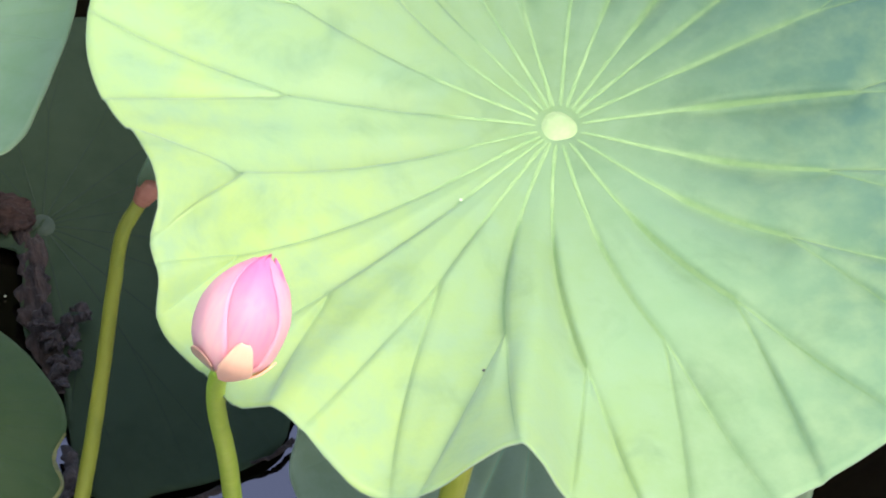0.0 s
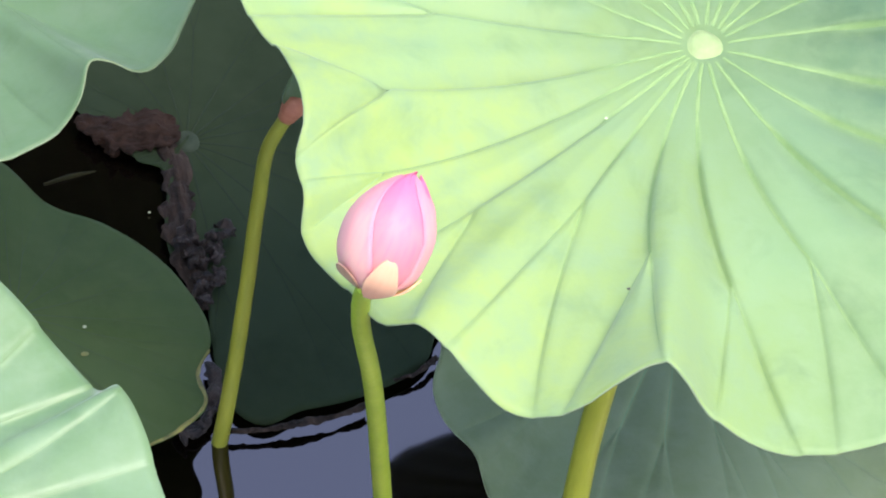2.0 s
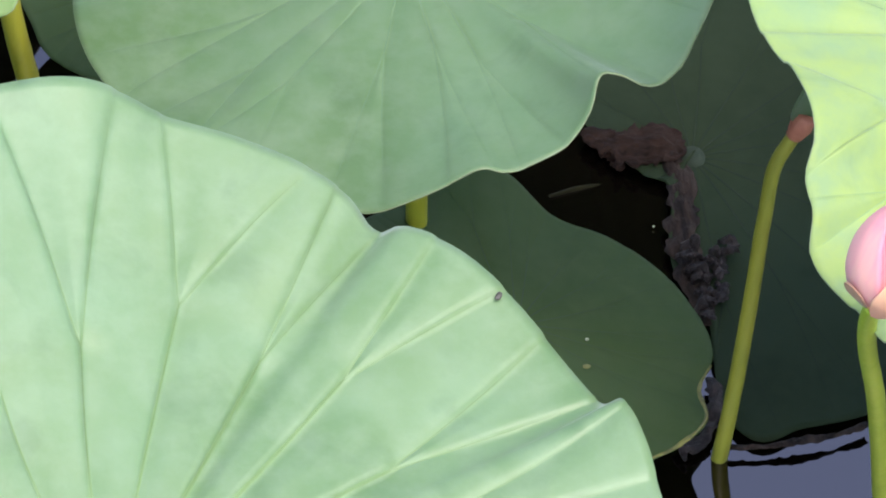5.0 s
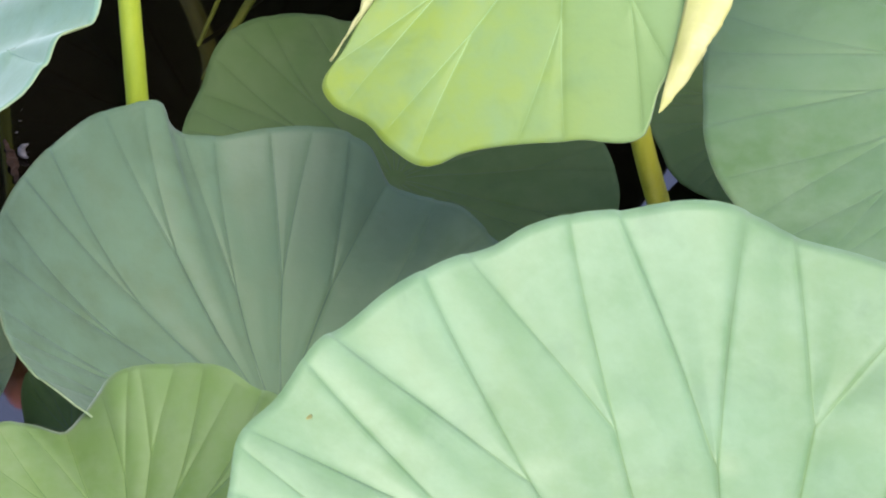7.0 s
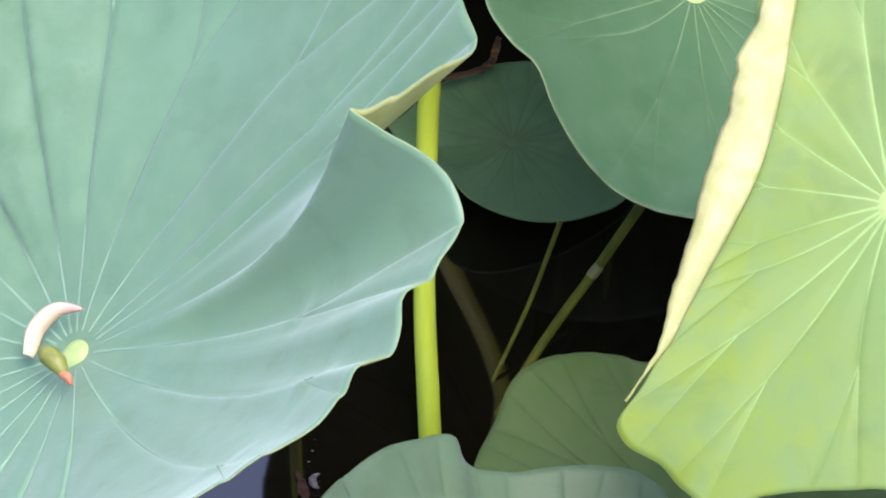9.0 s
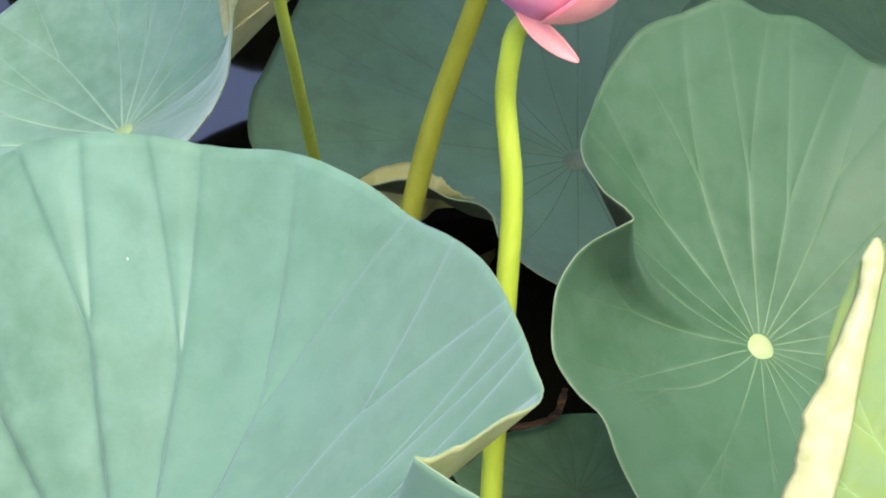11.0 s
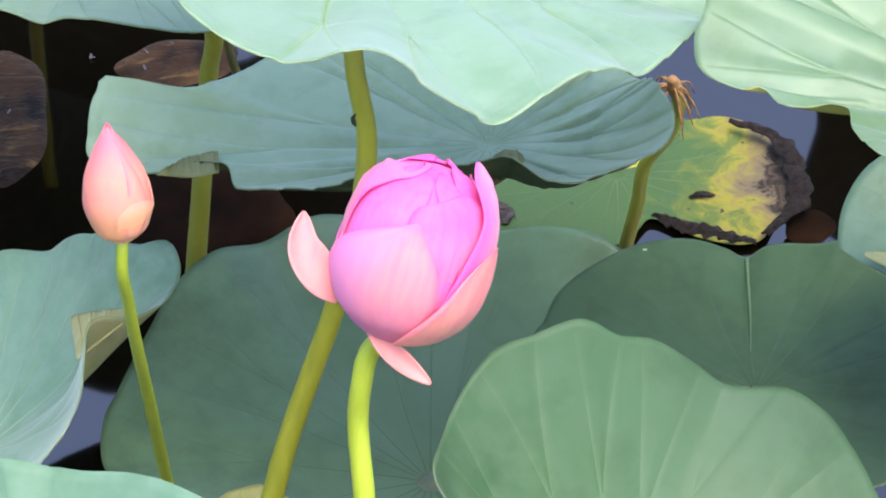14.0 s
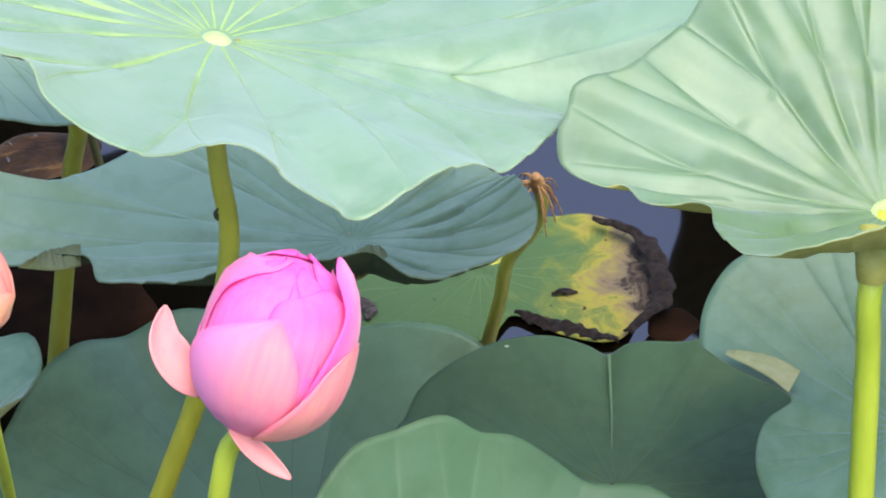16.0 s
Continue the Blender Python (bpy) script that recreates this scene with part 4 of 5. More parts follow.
# ---- flowers and buds ----
def petal_material(name, base, mid, tip, length, streak, rim=0.75, wash=None):
    """Petal colour running from the base to the tip, with fine streaks along it and, where given, another wash along one side."""
    m = Mat(name)
    v = m.coords()
    sep = m.node("ShaderNodeSeparateXYZ")
    m.link(v, sep.inputs[0])
    mp = m.node("ShaderNodeMapping", Scale=(260, 260, 22))
    m.link(v, mp.inputs["Vector"])
    fine = m.noise(1.0, 3, 0.6, mp.outputs["Vector"])
    blot = m.noise(40, 3, 0.5, v)
    add = m.node("ShaderNodeMath")
    add.operation = "MULTIPLY_ADD"
    m.link(sep.outputs[2], add.inputs[0])
    add.inputs[1].default_value = 1 / length
    off = m.node("ShaderNodeMath")
    off.operation = "MULTIPLY_ADD"
    m.link(blot, off.inputs[0])
    off.inputs[1].default_value, off.inputs[2].default_value = 0.5, -0.25
    m.link(off.outputs[0], add.inputs[2])
    col = m.ramp(add.outputs[0], (0.0, base), (0.42, mid), (0.62, mid), (1.0, tip))
    col = m.mix(m.ramp(fine, (0.4, (0, 0, 0)), (0.75, (streak,) * 3)), col, tip)
    if wash:
        across = m.node("ShaderNodeAttribute")
        across.attribute_name = "across"
        col = m.mix(m.ramp(across.outputs["Fac"], (0.12, (1, 1, 1)), (0.62, (0, 0, 0))), col, wash)
    # deeper edge: the petal's own rim colour plus painted shade where petals overlap
    edge = m.node("ShaderNodeAttribute")
    edge.attribute_name = "edge"
    col = m.mix(m.ramp(edge.outputs["Fac"], (0.35, (0, 0, 0)), (1.0, (rim,) * 3)), col, tip)
    m.link(col, m.bsdf.inputs["Base Color"])
    m.bsdf.inputs["Roughness"].default_value = 0.55
    m.bsdf.inputs["Sheen Weight"].default_value = 0.15
    m.bump(fine, 0.25, 0.0006)
    tr = m.node("ShaderNodeBsdfTranslucent")
    m.link(col, tr.inputs["Color"])
    mixer = m.node("ShaderNodeMixShader", Fac=0.5)
    m.link(m.bsdf.outputs[0], mixer.inputs[1])
    m.link(tr.outputs[0], mixer.inputs[2])
    m.link(mixer.outputs[0], m.out.inputs["Surface"])
    return m.mat


PINK = petal_material("petal_pink", (0.90, 0.42, 0.50), (0.90, 0.24, 0.60), (0.87, 0.07, 0.46), 0.12, 0.35)
PINK_LOOSE = petal_material("petal_loose_pink", (0.90, 0.42, 0.37), (0.90, 0.40, 0.38), (0.88, 0.28, 0.40), 0.09, 0.3)
PINK_SOFT = petal_material("petal_soft_pink", (0.90, 0.46, 0.44), (0.90, 0.36, 0.50), (0.88, 0.16, 0.48), 0.11, 0.35)
PINK_ROSE = petal_material("petal_rose_pink", (0.90, 0.36, 0.50), (0.90, 0.27, 0.50), (0.87, 0.10, 0.44), 0.11, 0.4)
PINK_WARM = petal_material("petal_warm_pink", (0.90, 0.33, 0.50), (0.90, 0.38, 0.40), (0.88, 0.20, 0.42), 0.095, 0.35, 0.6, (0.90, 0.36, 0.68))
# pale side beyond the wash is a painted highlight
PINK_HIGHLIT = petal_material("petal_highlit_pink", (0.90, 0.42, 0.46), (0.90, 0.58, 0.62), (0.88, 0.12, 0.48), 0.125, 0.3, 0.5, (0.88, 0.20, 0.54))
PINK_PALE = petal_material("petal_pale_pink", (0.90, 0.60, 0.36), (0.90, 0.40, 0.36), (0.88, 0.24, 0.36), 0.09, 0.5)
PEACH = petal_material("petal_peach", (0.88, 0.60, 0.28), (0.90, 0.40, 0.31), (0.88, 0.24, 0.31), 0.062, 0.25)
PEACH_FOOT = petal_material("petal_cream_foot", (0.92, 0.74, 0.26), (0.92, 0.56, 0.29), (0.90, 0.43, 0.32), 0.026, 0.05, 0.1)
PEACH_BLUSH = petal_material("petal_peach_blush", (0.88, 0.56, 0.20), (0.88, 0.37, 0.28), (0.86, 0.22, 0.29), 0.064, 0.2, 0.3)
ROSE = petal_material("petal_rose", (0.78, 0.42, 0.36), (0.78, 0.31, 0.35), (0.76, 0.18, 0.34), 0.055, 0.4)
ROSE_PALE = petal_material("petal_pale_rose", (0.80, 0.50, 0.42), (0.80, 0.46, 0.42), (0.76, 0.26, 0.38), 0.06, 0.4)
CREAM_BLUSH = petal_material("petal_cream_blush", (0.80, 0.46, 0.30), (0.80, 0.52, 0.32), (0.80, 0.60, 0.42), 0.03, 0.1, 0.4)
RUSTY = petal_material("petal_browned", (0.55, 0.40, 0.24), (0.50, 0.30, 0.20), (0.30, 0.14, 0.10), 0.02, 0.3, 0.4)
CREAM = petal_material("petal_cream", (1.0, 0.68, 0.26), (1.0, 0.66, 0.34), (0.97, 0.55, 0.40), 0.06, 0.2)


def bud_petal(parent, turn, wide, tip, radius, length, scale, profile, material, label="", lean=0.0, point=2.4):
    """A petal lying on a bud's round side: turn is where it stands round the bud, tip how far up it reaches."""
    nu, nv = 21, 26
    pv, pr = zip(*profile)
    verts = []
    for k in range(nv):
        s = k / (nv - 1)
        v = s * tip
        half = wide * max(0.0, 1 - s**point) ** 0.62 * min(1.0, 0.35 + (s / 0.22) ** 0.7 * 0.65)
        for j in range(nu):
            u = 2 * j / (nu - 1) - 1
            a = turn + half * u
            r = float(np.interp(v, pv, pr)) * radius * (scale + 0.035 * abs(u) ** 3) + lean * s**2 * radius
            ridge = 0.012 * radius * math.cos(5 * math.pi * u) * math.sin(math.pi * s)
            verts.append(((r + ridge) * math.cos(a), (r + ridge) * math.sin(a), length * (v + 0.03 * (1 - abs(u)) * s**4)))
    faces = [(k * nu + j, k * nu + j + 1, (k + 1) * nu + j + 1, (k + 1) * nu + j) for k in range(nv - 1) for j in range(nu - 1)]
    ob = mesh_object("petal", verts, faces, material, parent, label)
    sol = ob.modifiers.new("thickness", "SOLIDIFY")
    sol.thickness, sol.offset = 0.0008, -1
    return ob


def outlined_petal(parent, rows, radius, length, scale, profile, material, label="", lift=0.02, name="petal"):
    """A petal on a bud's round side between two edges: rows run from its base to its tip and give the height up the bud,
    the angles of both edges and, where it leaves the bud's side, how far out it stands."""
    nu, nv = 19, 34
    out = [np.interp(r[0], *zip(*profile)) if len(r) < 4 else r[3] for r in rows]
    c = smooth_path([(r[0], r[1] / 100, r[2] / 100, o) for r, o in zip(rows, out)], nv)
    verts, edge, across = [], [], []
    for k in range(nv):
        v, a, b, r = c[k]
        s = k / (nv - 1)
        a, b = min(a, b), max(a, b)
        for j in range(nu):
            u = 2 * j / (nu - 1) - 1
            th = radians(100 * (a + (b - a) * (u + 1) / 2))
            rad = radius * r * (scale + lift * abs(u) ** 4 + 0.5 * lift * s**6 + 0.008 * math.cos(4 * math.pi * u) * math.sin(math.pi * s))
            verts.append((rad * math.cos(th), rad * math.sin(th), length * v))
            across.append((u + 1) / 2)
            edge.append(max(abs(u) ** 5, s**9) * min(1.0, 2.5 * s))
    faces = [(k * nu + j, k * nu + j + 1, (k + 1) * nu + j + 1, (k + 1) * nu + j) for k in range(nv - 1) for j in range(nu - 1)]
    ob = mesh_object(name, verts, faces, material, parent, label)
    for key, values in (("edge", edge), ("across", across)):
        ob.data.attributes.new(key, "FLOAT", "POINT").data.foreach_set("value", values)
    sol = ob.modifiers.new("thickness", "SOLIDIFY")
    sol.thickness, sol.offset = 0.0007, -1
    return ob


def loose_petal(parent, line, width, cup, material, label, facing=(0, -1, 0.3)):
    """A petal standing away from its flower, spooned along a line, in the flower's own axes."""
    n, m = 24, 13
    c = smooth_path(line, n)
    t = np.gradient(c, axis=0)
    t /= np.linalg.norm(t, axis=1)[:, None]
    f = np.array(facing, float)
    verts = []
    for k in range(n):
        s = k / (n - 1)
        side = np.cross(t[k], f)
        side /= np.linalg.norm(side)
        up = np.cross(side, t[k])
        half = width * max(0.0, math.sin(math.pi * min(1, 0.14 + 0.86 * s))) ** 0.7 * 1.05
        for j in range(m):
            u = 2 * j / (m - 1) - 1
            verts.append(c[k] + side * half * u + up * cup * (u * u - 0.5) * math.sin(math.pi * (0.1 + 0.85 * s)))
    faces = [(k * m + j, k * m + j + 1, (k + 1) * m + j + 1, (k + 1) * m + j) for k in range(n - 1) for j in range(m - 1)]
    ob = mesh_object("petal", verts, faces, material, parent, label)
    sol = ob.modifiers.new("thickness", "SOLIDIFY")
    sol.thickness = 0.0009
    return ob


def along(axis):
    """The turn that stands local z along an axis and keeps local -y towards the viewer's side."""
    z = Vector(axis).normalized()
    x = (Vector((1, 0, 0)) - z * z.x).normalized()
    return Matrix((x, z.cross(x), z)).transposed()


def flower(name, base, axis, label, category, petals, radius, length, profile, stalk, stalk_mat, stalk_radius, group="", outlined=()):
    """A bud or half-open bloom on its stalk; petals are rows for bud_petal."""
    ob = thing(name, base, label, category, group)
    turn = along(axis)
    ob.rotation_mode = "QUATERNION"
    ob.rotation_quaternion = turn.to_quaternion()
    for row in petals:
        a, wide, tip, scale, material, *more = row
        bud_petal(ob, radians(a), radians(wide), tip, radius, length, scale, profile, material, *more)
    for rows, scale, material, *more in outlined:
        outlined_petal(ob, rows, radius, length, scale, profile, material, *more)
    n, q = 24, []
    for k in range(15):
        s = 0.04 + 0.955 * k / 14
        rad = radius * 0.9 * float(np.interp(s, *zip(*profile))) * (1 if k < 14 else 0.2)
        q += [(rad * math.cos(2 * math.pi * j / n), rad * math.sin(2 * math.pi * j / n), s * length) for j in range(n)]
    f = [(k * n + j, k * n + (j + 1) % n, (k + 1) * n + (j + 1) % n, (k + 1) * n + j) for k in range(14) for j in range(n)]
    mesh_object("inner_petals", q, f + [tuple(14 * n + j for j in range(n))], petals[0][4], ob, "tightly folded inner petals")
    back = turn.to_4x4().inverted()
    pts = [back @ (Vector(p) - Vector(base)) for p in stalk] + [Vector((0, 0, length * 0.02))]
    v, f = tube([tuple(p) for p in pts], (stalk_radius * 1.08, stalk_radius, stalk_radius, stalk_radius * 0.92), 14, 70, 0.012, 5)
    mesh_object("stalk", v, f, stalk_mat, ob, "smooth bright yellow-green stalk")
    n, q = 18, []
    for k, (r, z) in enumerate(((0.2, -0.015), (0.30, 0.0), (0.34, 0.03), (0.2, 0.06))):
        q += [(r * radius * math.cos(2 * math.pi * j / n), r * radius * math.sin(2 * math.pi * j / n), z * length) for j in range(n)]
    f = [(k * n + j, k * n + (j + 1) % n, (k + 1) * n + (j + 1) % n, (k + 1) * n + j) for k in range(3) for j in range(n)]
    mesh_object("receptacle", q, f, CREAM, ob, "pale swollen flower base")
    return ob


PLUMP = ((0, 0.25), (0.06, 0.5), (0.15, 0.74), (0.3, 0.95), (0.45, 1.0), (0.6, 0.93), (0.75, 0.74), (0.88, 0.48), (0.96, 0.26), (1.0, 0.06))
OPEN = ((0, 0.2), (0.06, 0.52), (0.15, 0.78), (0.3, 0.97), (0.45, 1.0), (0.62, 0.98), (0.78, 0.90), (0.9, 0.70), (0.97, 0.44), (1.0, 0.12))
CLOSED = ((0, 0.25), (0.06, 0.55), (0.15, 0.82), (0.3, 1.0), (0.45, 0.98), (0.6, 0.84), (0.75, 0.6), (0.9, 0.28), (1.0, 0.03))
bloom = flower("lotus_flower", (-0.0176, 2.7445, 0.4600), (0.30, 0.30, 0.90), "half-open bright pink lotus bloom on a tall yellow-green stalk", "flower",
               [(100, 78, 1.0, 0.90, PINK, "", 0, 9), (-15, 78, 0.99, 0.90, PINK, "", 0, 9), (215, 80, 0.99, 0.91, PINK, "", 0, 9), (60, 60, 0.98, 0.94, PINK), (40, 60, 0.9, 0.99, PINK), (110, 62, 0.86, 1.0, PINK)],
               0.0402, 0.101, OPEN,
               [(-0.0682, 2.6274, -0.0800), (-0.0648, 2.6094, 0.0100), (-0.0623, 2.6427, 0.0850), (-0.0542, 2.6862, 0.1700), (-0.0420, 2.6993, 0.2850), (-0.0344, 2.7254, 0.3600),
                (-0.0353, 2.7421, 0.4100), (-0.0327, 2.7418, 0.4300), (-0.0270, 2.7458, 0.4500)], STEM_BRIGHT, 0.0062, outlined=[
                   ([(0.0, -190, -60), (0.4, -200, -50), (0.7, -190, -60), (0.86, -172, -78), (0.945, -150, -88), (0.985, -118, -96)], 0.97, PINK),
                   ([(0.0, -100, -10), (0.4, -112, -12), (0.7, -108, -20), (0.86, -96, -36), (0.95, -92, -52), (0.99, -82, -64)], 0.955, PINK),
                   ([(0.0, -235, -150, 0.18), (0.3, -245, -160, 0.88), (0.45, -245, -164, 0.93), (0.6, -242, -164, 0.95), (0.78, -235, -159, 0.89), (0.9, -215, -146, 0.70), (0.97, -175, -122, 0.44), (1.0, -140, -116, 0.12)], 1.03, PINK_SOFT, "pale-backed outer petal"),
                   ([(0.0, -90, -10, 0.15), (0.2, -90, -15, 0.74), (0.39, -92, -20, 0.93), (0.55, -98, -18, 0.955), (0.70, -106, -18, 0.93), (0.84, -104, -22, 0.825), (0.895, -86, -32, 0.715), (0.925, -64, -40, 0.63), (0.935, -54, -46, 0.60)], 1.02, PINK_ROSE),
                   ([(0.0, -70, 30, 0.2), (0.25, -66, 40, 0.92), (0.5, -58, 40, 1.0), (0.7, -48, 34, 0.99), (0.84, -39, 24, 0.91), (0.94, -40, 10, 0.79), (1.03, -43, -8, 0.65), (1.09, -38, -22, 0.56), (1.105, -32, -28, 0.53)], 1.05, PINK_HIGHLIT, "upright outer petal with a pearly back and pointed tip", 0.0),
                   ([(0.0, -86, 20, 0.26), (0.1, -86, 34, 0.70), (0.2, -80, 32, 0.90), (0.32, -71, 26, 1.02), (0.42, -63, 22, 1.05), (0.54, -53, 15, 1.04), (0.61, -42, 6, 1.02), (0.64, -30, -6, 1.0), (0.65, -20, -14, 1.0)], 1.07, PINK_PALE, "peach lower petal", 0.01),
                   ([(0.0, -150, -66, 0.25), (0.1, -172, -72, 0.62), (0.2, -182, -71, 0.84), (0.35, -178, -68, 0.97), (0.48, -167, -71, 1.0), (0.6, -149, -78, 0.985), (0.68, -130, -85, 0.96), (0.745, -112, -91, 0.94), (0.775, -102, -94, 0.93), (0.785, -98, -95, 0.92)], 1.045, PINK_WARM, "broad front petal, lilac with a peach blush", 0.012)])
bloom_in = Matrix.Translation(bloom.location) @ along((0.30, 0.30, 0.90)).to_4x4()


def local(points):
    return [tuple(bloom_in.inverted() @ Vector(p)) for p in points]


loose_petal(bloom, local([(-0.0402, 2.7561, 0.4810), (-0.0516, 2.7601, 0.4920), (-0.0598, 2.7685, 0.5050), (-0.0584, 2.7814, 0.5180)]), 0.0100, 0.006, PINK_LOOSE, "spoon-shaped pale petal standing away", (0.4, -1, 0.3))
loose_petal(bloom, local([(-0.0252, 2.7326, 0.4740), (-0.0187, 2.7272, 0.4680), (-0.0082, 2.7230, 0.4580), (0.0042, 2.7186, 0.4480)]), 0.0050, 0.003, PINK_LOOSE, "drooping pale outer petal", (0.3, -1, 0.4))
bud = flower("lotus_bud", (-0.1580, 2.8363, 0.4600), (-0.07, 0.28, 0.95), "closed peach-pink lotus bud on a thin stalk", "flower bud",
             [(90, 80, 1.0, 0.93, PEACH, "", 0, 7), (-30, 80, 0.99, 0.93, PEACH, "", 0, 7), (200, 80, 0.99, 0.94, PEACH, "", 0, 7), (60, 72, 0.97, 0.98, PEACH)],
             0.0191, 0.067, CLOSED,
             [(-0.1475, 3.1202, -0.0800), (-0.1531, 3.0061, 0.1300), (-0.1557, 2.9145, 0.2800), (-0.1587, 2.8516, 0.4000), (-0.1595, 2.8351, 0.4500)], STEM_BRIGHT, 0.0036, "closed buds", [
                 ([(0.0, -70, 70), (0.2, -78, 84), (0.5, -66, 80), (0.75, -60, 66), (0.92, -66, 30), (1.0, -60, -20)], 0.99, PEACH),
                 ([(0.0, -200, -60), (0.15, -222, -38), (0.35, -228, -30), (0.55, -222, -34), (0.75, -205, -44), (0.9, -180, -60), (1.0, -130, -100)], 1.0, PEACH_BLUSH, "broad outer petal, cream at its foot"),
                 ([(0.0, -104, 6), (0.12, -100, 14), (0.24, -94, 8), (0.33, -84, -14), (0.38, -68, -34), (0.395, -56, -48)], 1.025, PEACH_FOOT, "short cream outer petal", 0.002)])
small_bud = flower("lotus_bud", (0.5447, 1.9000, 0.4700), (0.44, 0.42, 0.79), "plump closed rose-pink lotus bud before a leaf", "flower bud",
                   [(90, 80, 1.0, 0.92, ROSE, "", 0, 7), (-30, 80, 0.99, 0.93, ROSE, "", 0, 7), (210, 80, 0.99, 0.93, ROSE, "", 0, 7)],
                   0.0212, 0.057, PLUMP,
                   [(0.6306, 2.1092, -0.0800), (0.5906, 2.0127, 0.1900), (0.5718, 1.9746, 0.3100), (0.5559, 1.9446, 0.3900), (0.5478, 1.9162, 0.4450)], STEM_BRIGHT, 0.0047, "closed buds", [
                       ([(0.0, -160, -60), (0.3, -165, -46), (0.5, -170, -50), (0.72, -170, -62), (0.88, -165, -80), (0.97, -150, -100), (1.01, -130, -112)], 0.98, ROSE, "", 0.004),
                       ([(0.0, -75, 40), (0.3, -58, 66), (0.55, -58, 66), (0.75, -66, 55), (0.9, -82, 25), (0.97, -98, -40), (1.0, -104, -80)], 1.01, ROSE_PALE, "", 0.004),
                       ([(0.0, -205, -104), (0.12, -240, -106, 0.76), (0.28, -255, -113, 0.95), (0.45, -258, -124, 0.99), (0.63, -250, -137), (0.78, -238, -150), (0.9, -225, -164), (0.96, -200, -176)], 1.03, ROSE_PALE, "pale outer petal", 0.004),
                       ([(-0.04, -106, -80, 0.36), (0.03, -114, -70, 0.62), (0.13, -114, -68, 0.88), (0.22, -110, -76, 0.98), (0.29, -107, -81, 1.0), (0.35, -103, -86, 1.01), (0.375, -99, -91, 1.0)], 1.07, CREAM_BLUSH, "short cream outer petal"),
                       ([(0.02, -52, -16, 0.5), (0.12, -48, -6, 0.82), (0.2, -40, -14, 0.92), (0.24, -32, -24, 0.95)], 1.05, CREAM, "small cream sepal"),
                       ([(0.0, -176, -128, 0.34), (0.07, -172, -126, 0.70), (0.13, -164, -136, 0.86), (0.155, -154, -146, 0.92)], 1.08, RUSTY, "small browned sepal")])

# ---- spent flowers ----
RUST = plain_material("rusty_receptacle", (0.30, 0.09, 0.05), (0.42, 0.17, 0.09), 0.6, 90, 0.4)
WITHERED = plain_material("withered", (0.16, 0.07, 0.02), (0.36, 0.20, 0.07), 0.7, 120, 0.5)


def spent_flower(foot, line, radius, label, tuft, petal):
    """A stalk that has lost its bloom: receptacle and a last petal or a dry tuft of stamens."""
    ob = thing("spent_flower", foot, label, "flower")
    b = np.array(foot)
    c = np.array(line) - b
    v, f = tube(c, (radius * 1.1, radius, radius * 0.9), 12, 50, 0.015, 8)
    mesh_object("stalk", v, f, STEM_DULL, ob, "dull yellow-green stalk")
    top, way = c[-1], (c[-1] - c[-2]) / np.linalg.norm(c[-1] - c[-2])
    v, f = tube([top - way * 0.004, top + way * 0.006, top + way * 0.012], (radius * 1.0, radius * (1.5 if petal else 1.15), radius * (1.25 if petal else 0.6)), 14, 12, 0.03, 9)
    mesh_object("receptacle", v, f, RUST if petal else WITHERED, ob, "swollen flower base without petals")
    if petal:
        loose_petal(ob, [top + way * 0.006, top + way * 0.02 + np.array((-0.002, -0.004, 0.004)), top + way * 0.034 + np.array((-0.004, -0.002, 0.012))],
                    0.009, 0.004, LEAF_MUTED, "last pale green petal")
    rng = np.random.default_rng(4)
    for k in range(tuft):
        a = rng.uniform(0, 6.28)
        d = np.array((math.cos(a), math.sin(a), rng.uniform(-2.0, -0.3))) * rng.uniform(0.6, 1.0)
        p = top + way * 0.008
        v, f = tube([p + d * 0.004, p + d * 0.011 + np.array((0, 0, 0.002)), p + d * 0.017 + np.array((0, 0, -0.006))], (0.0007, 0.0006, 0.0004), 5, 8)
        mesh_object("stamen", v, f, WITHERED, ob)
    return ob


spent_flower((0.5494, 2.1905, 0.0000), [(0.5527, 2.2085, -0.0300), (0.5510, 2.1929, 0.0000), (0.5581, 2.2000, 0.0550), (0.5647, 2.2107, 0.1100), (0.5692, 2.2167, 0.1650), (0.5739, 2.2194, 0.2050), (0.5827, 2.2204, 0.2250)], 0.0042,
             "bare lotus stalk with rust-red receptacle and one petal", 0, True)
spent_flower((0.1298, 3.3419, 0.0000), [(0.1294, 3.3545, -0.0200), (0.1331, 3.3281, 0.0300), (0.1408, 3.3119, 0.0800), (0.1470, 3.2982, 0.1250), (0.1603, 3.2915, 0.1500), (0.1665, 3.2850, 0.1750), (0.1633, 3.2744, 0.2000)], 0.0045,
             "bare lotus stalk with a dried brown tuft", 26, False)


# ---- stalks in the dark water ----
def reed(name, label, line, radii, material, category="stalk"):
    ob = thing(name, line[0], label, category)
    v, f = tube(np.array(line) - np.array(line[0]), radii, 10, 44, 0.02, 3)
    mesh_object("stem", v, f, material, ob)
    return ob


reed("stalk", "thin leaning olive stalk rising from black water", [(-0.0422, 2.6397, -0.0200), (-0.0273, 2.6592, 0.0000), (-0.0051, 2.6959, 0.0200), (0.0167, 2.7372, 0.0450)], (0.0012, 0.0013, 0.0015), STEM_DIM)
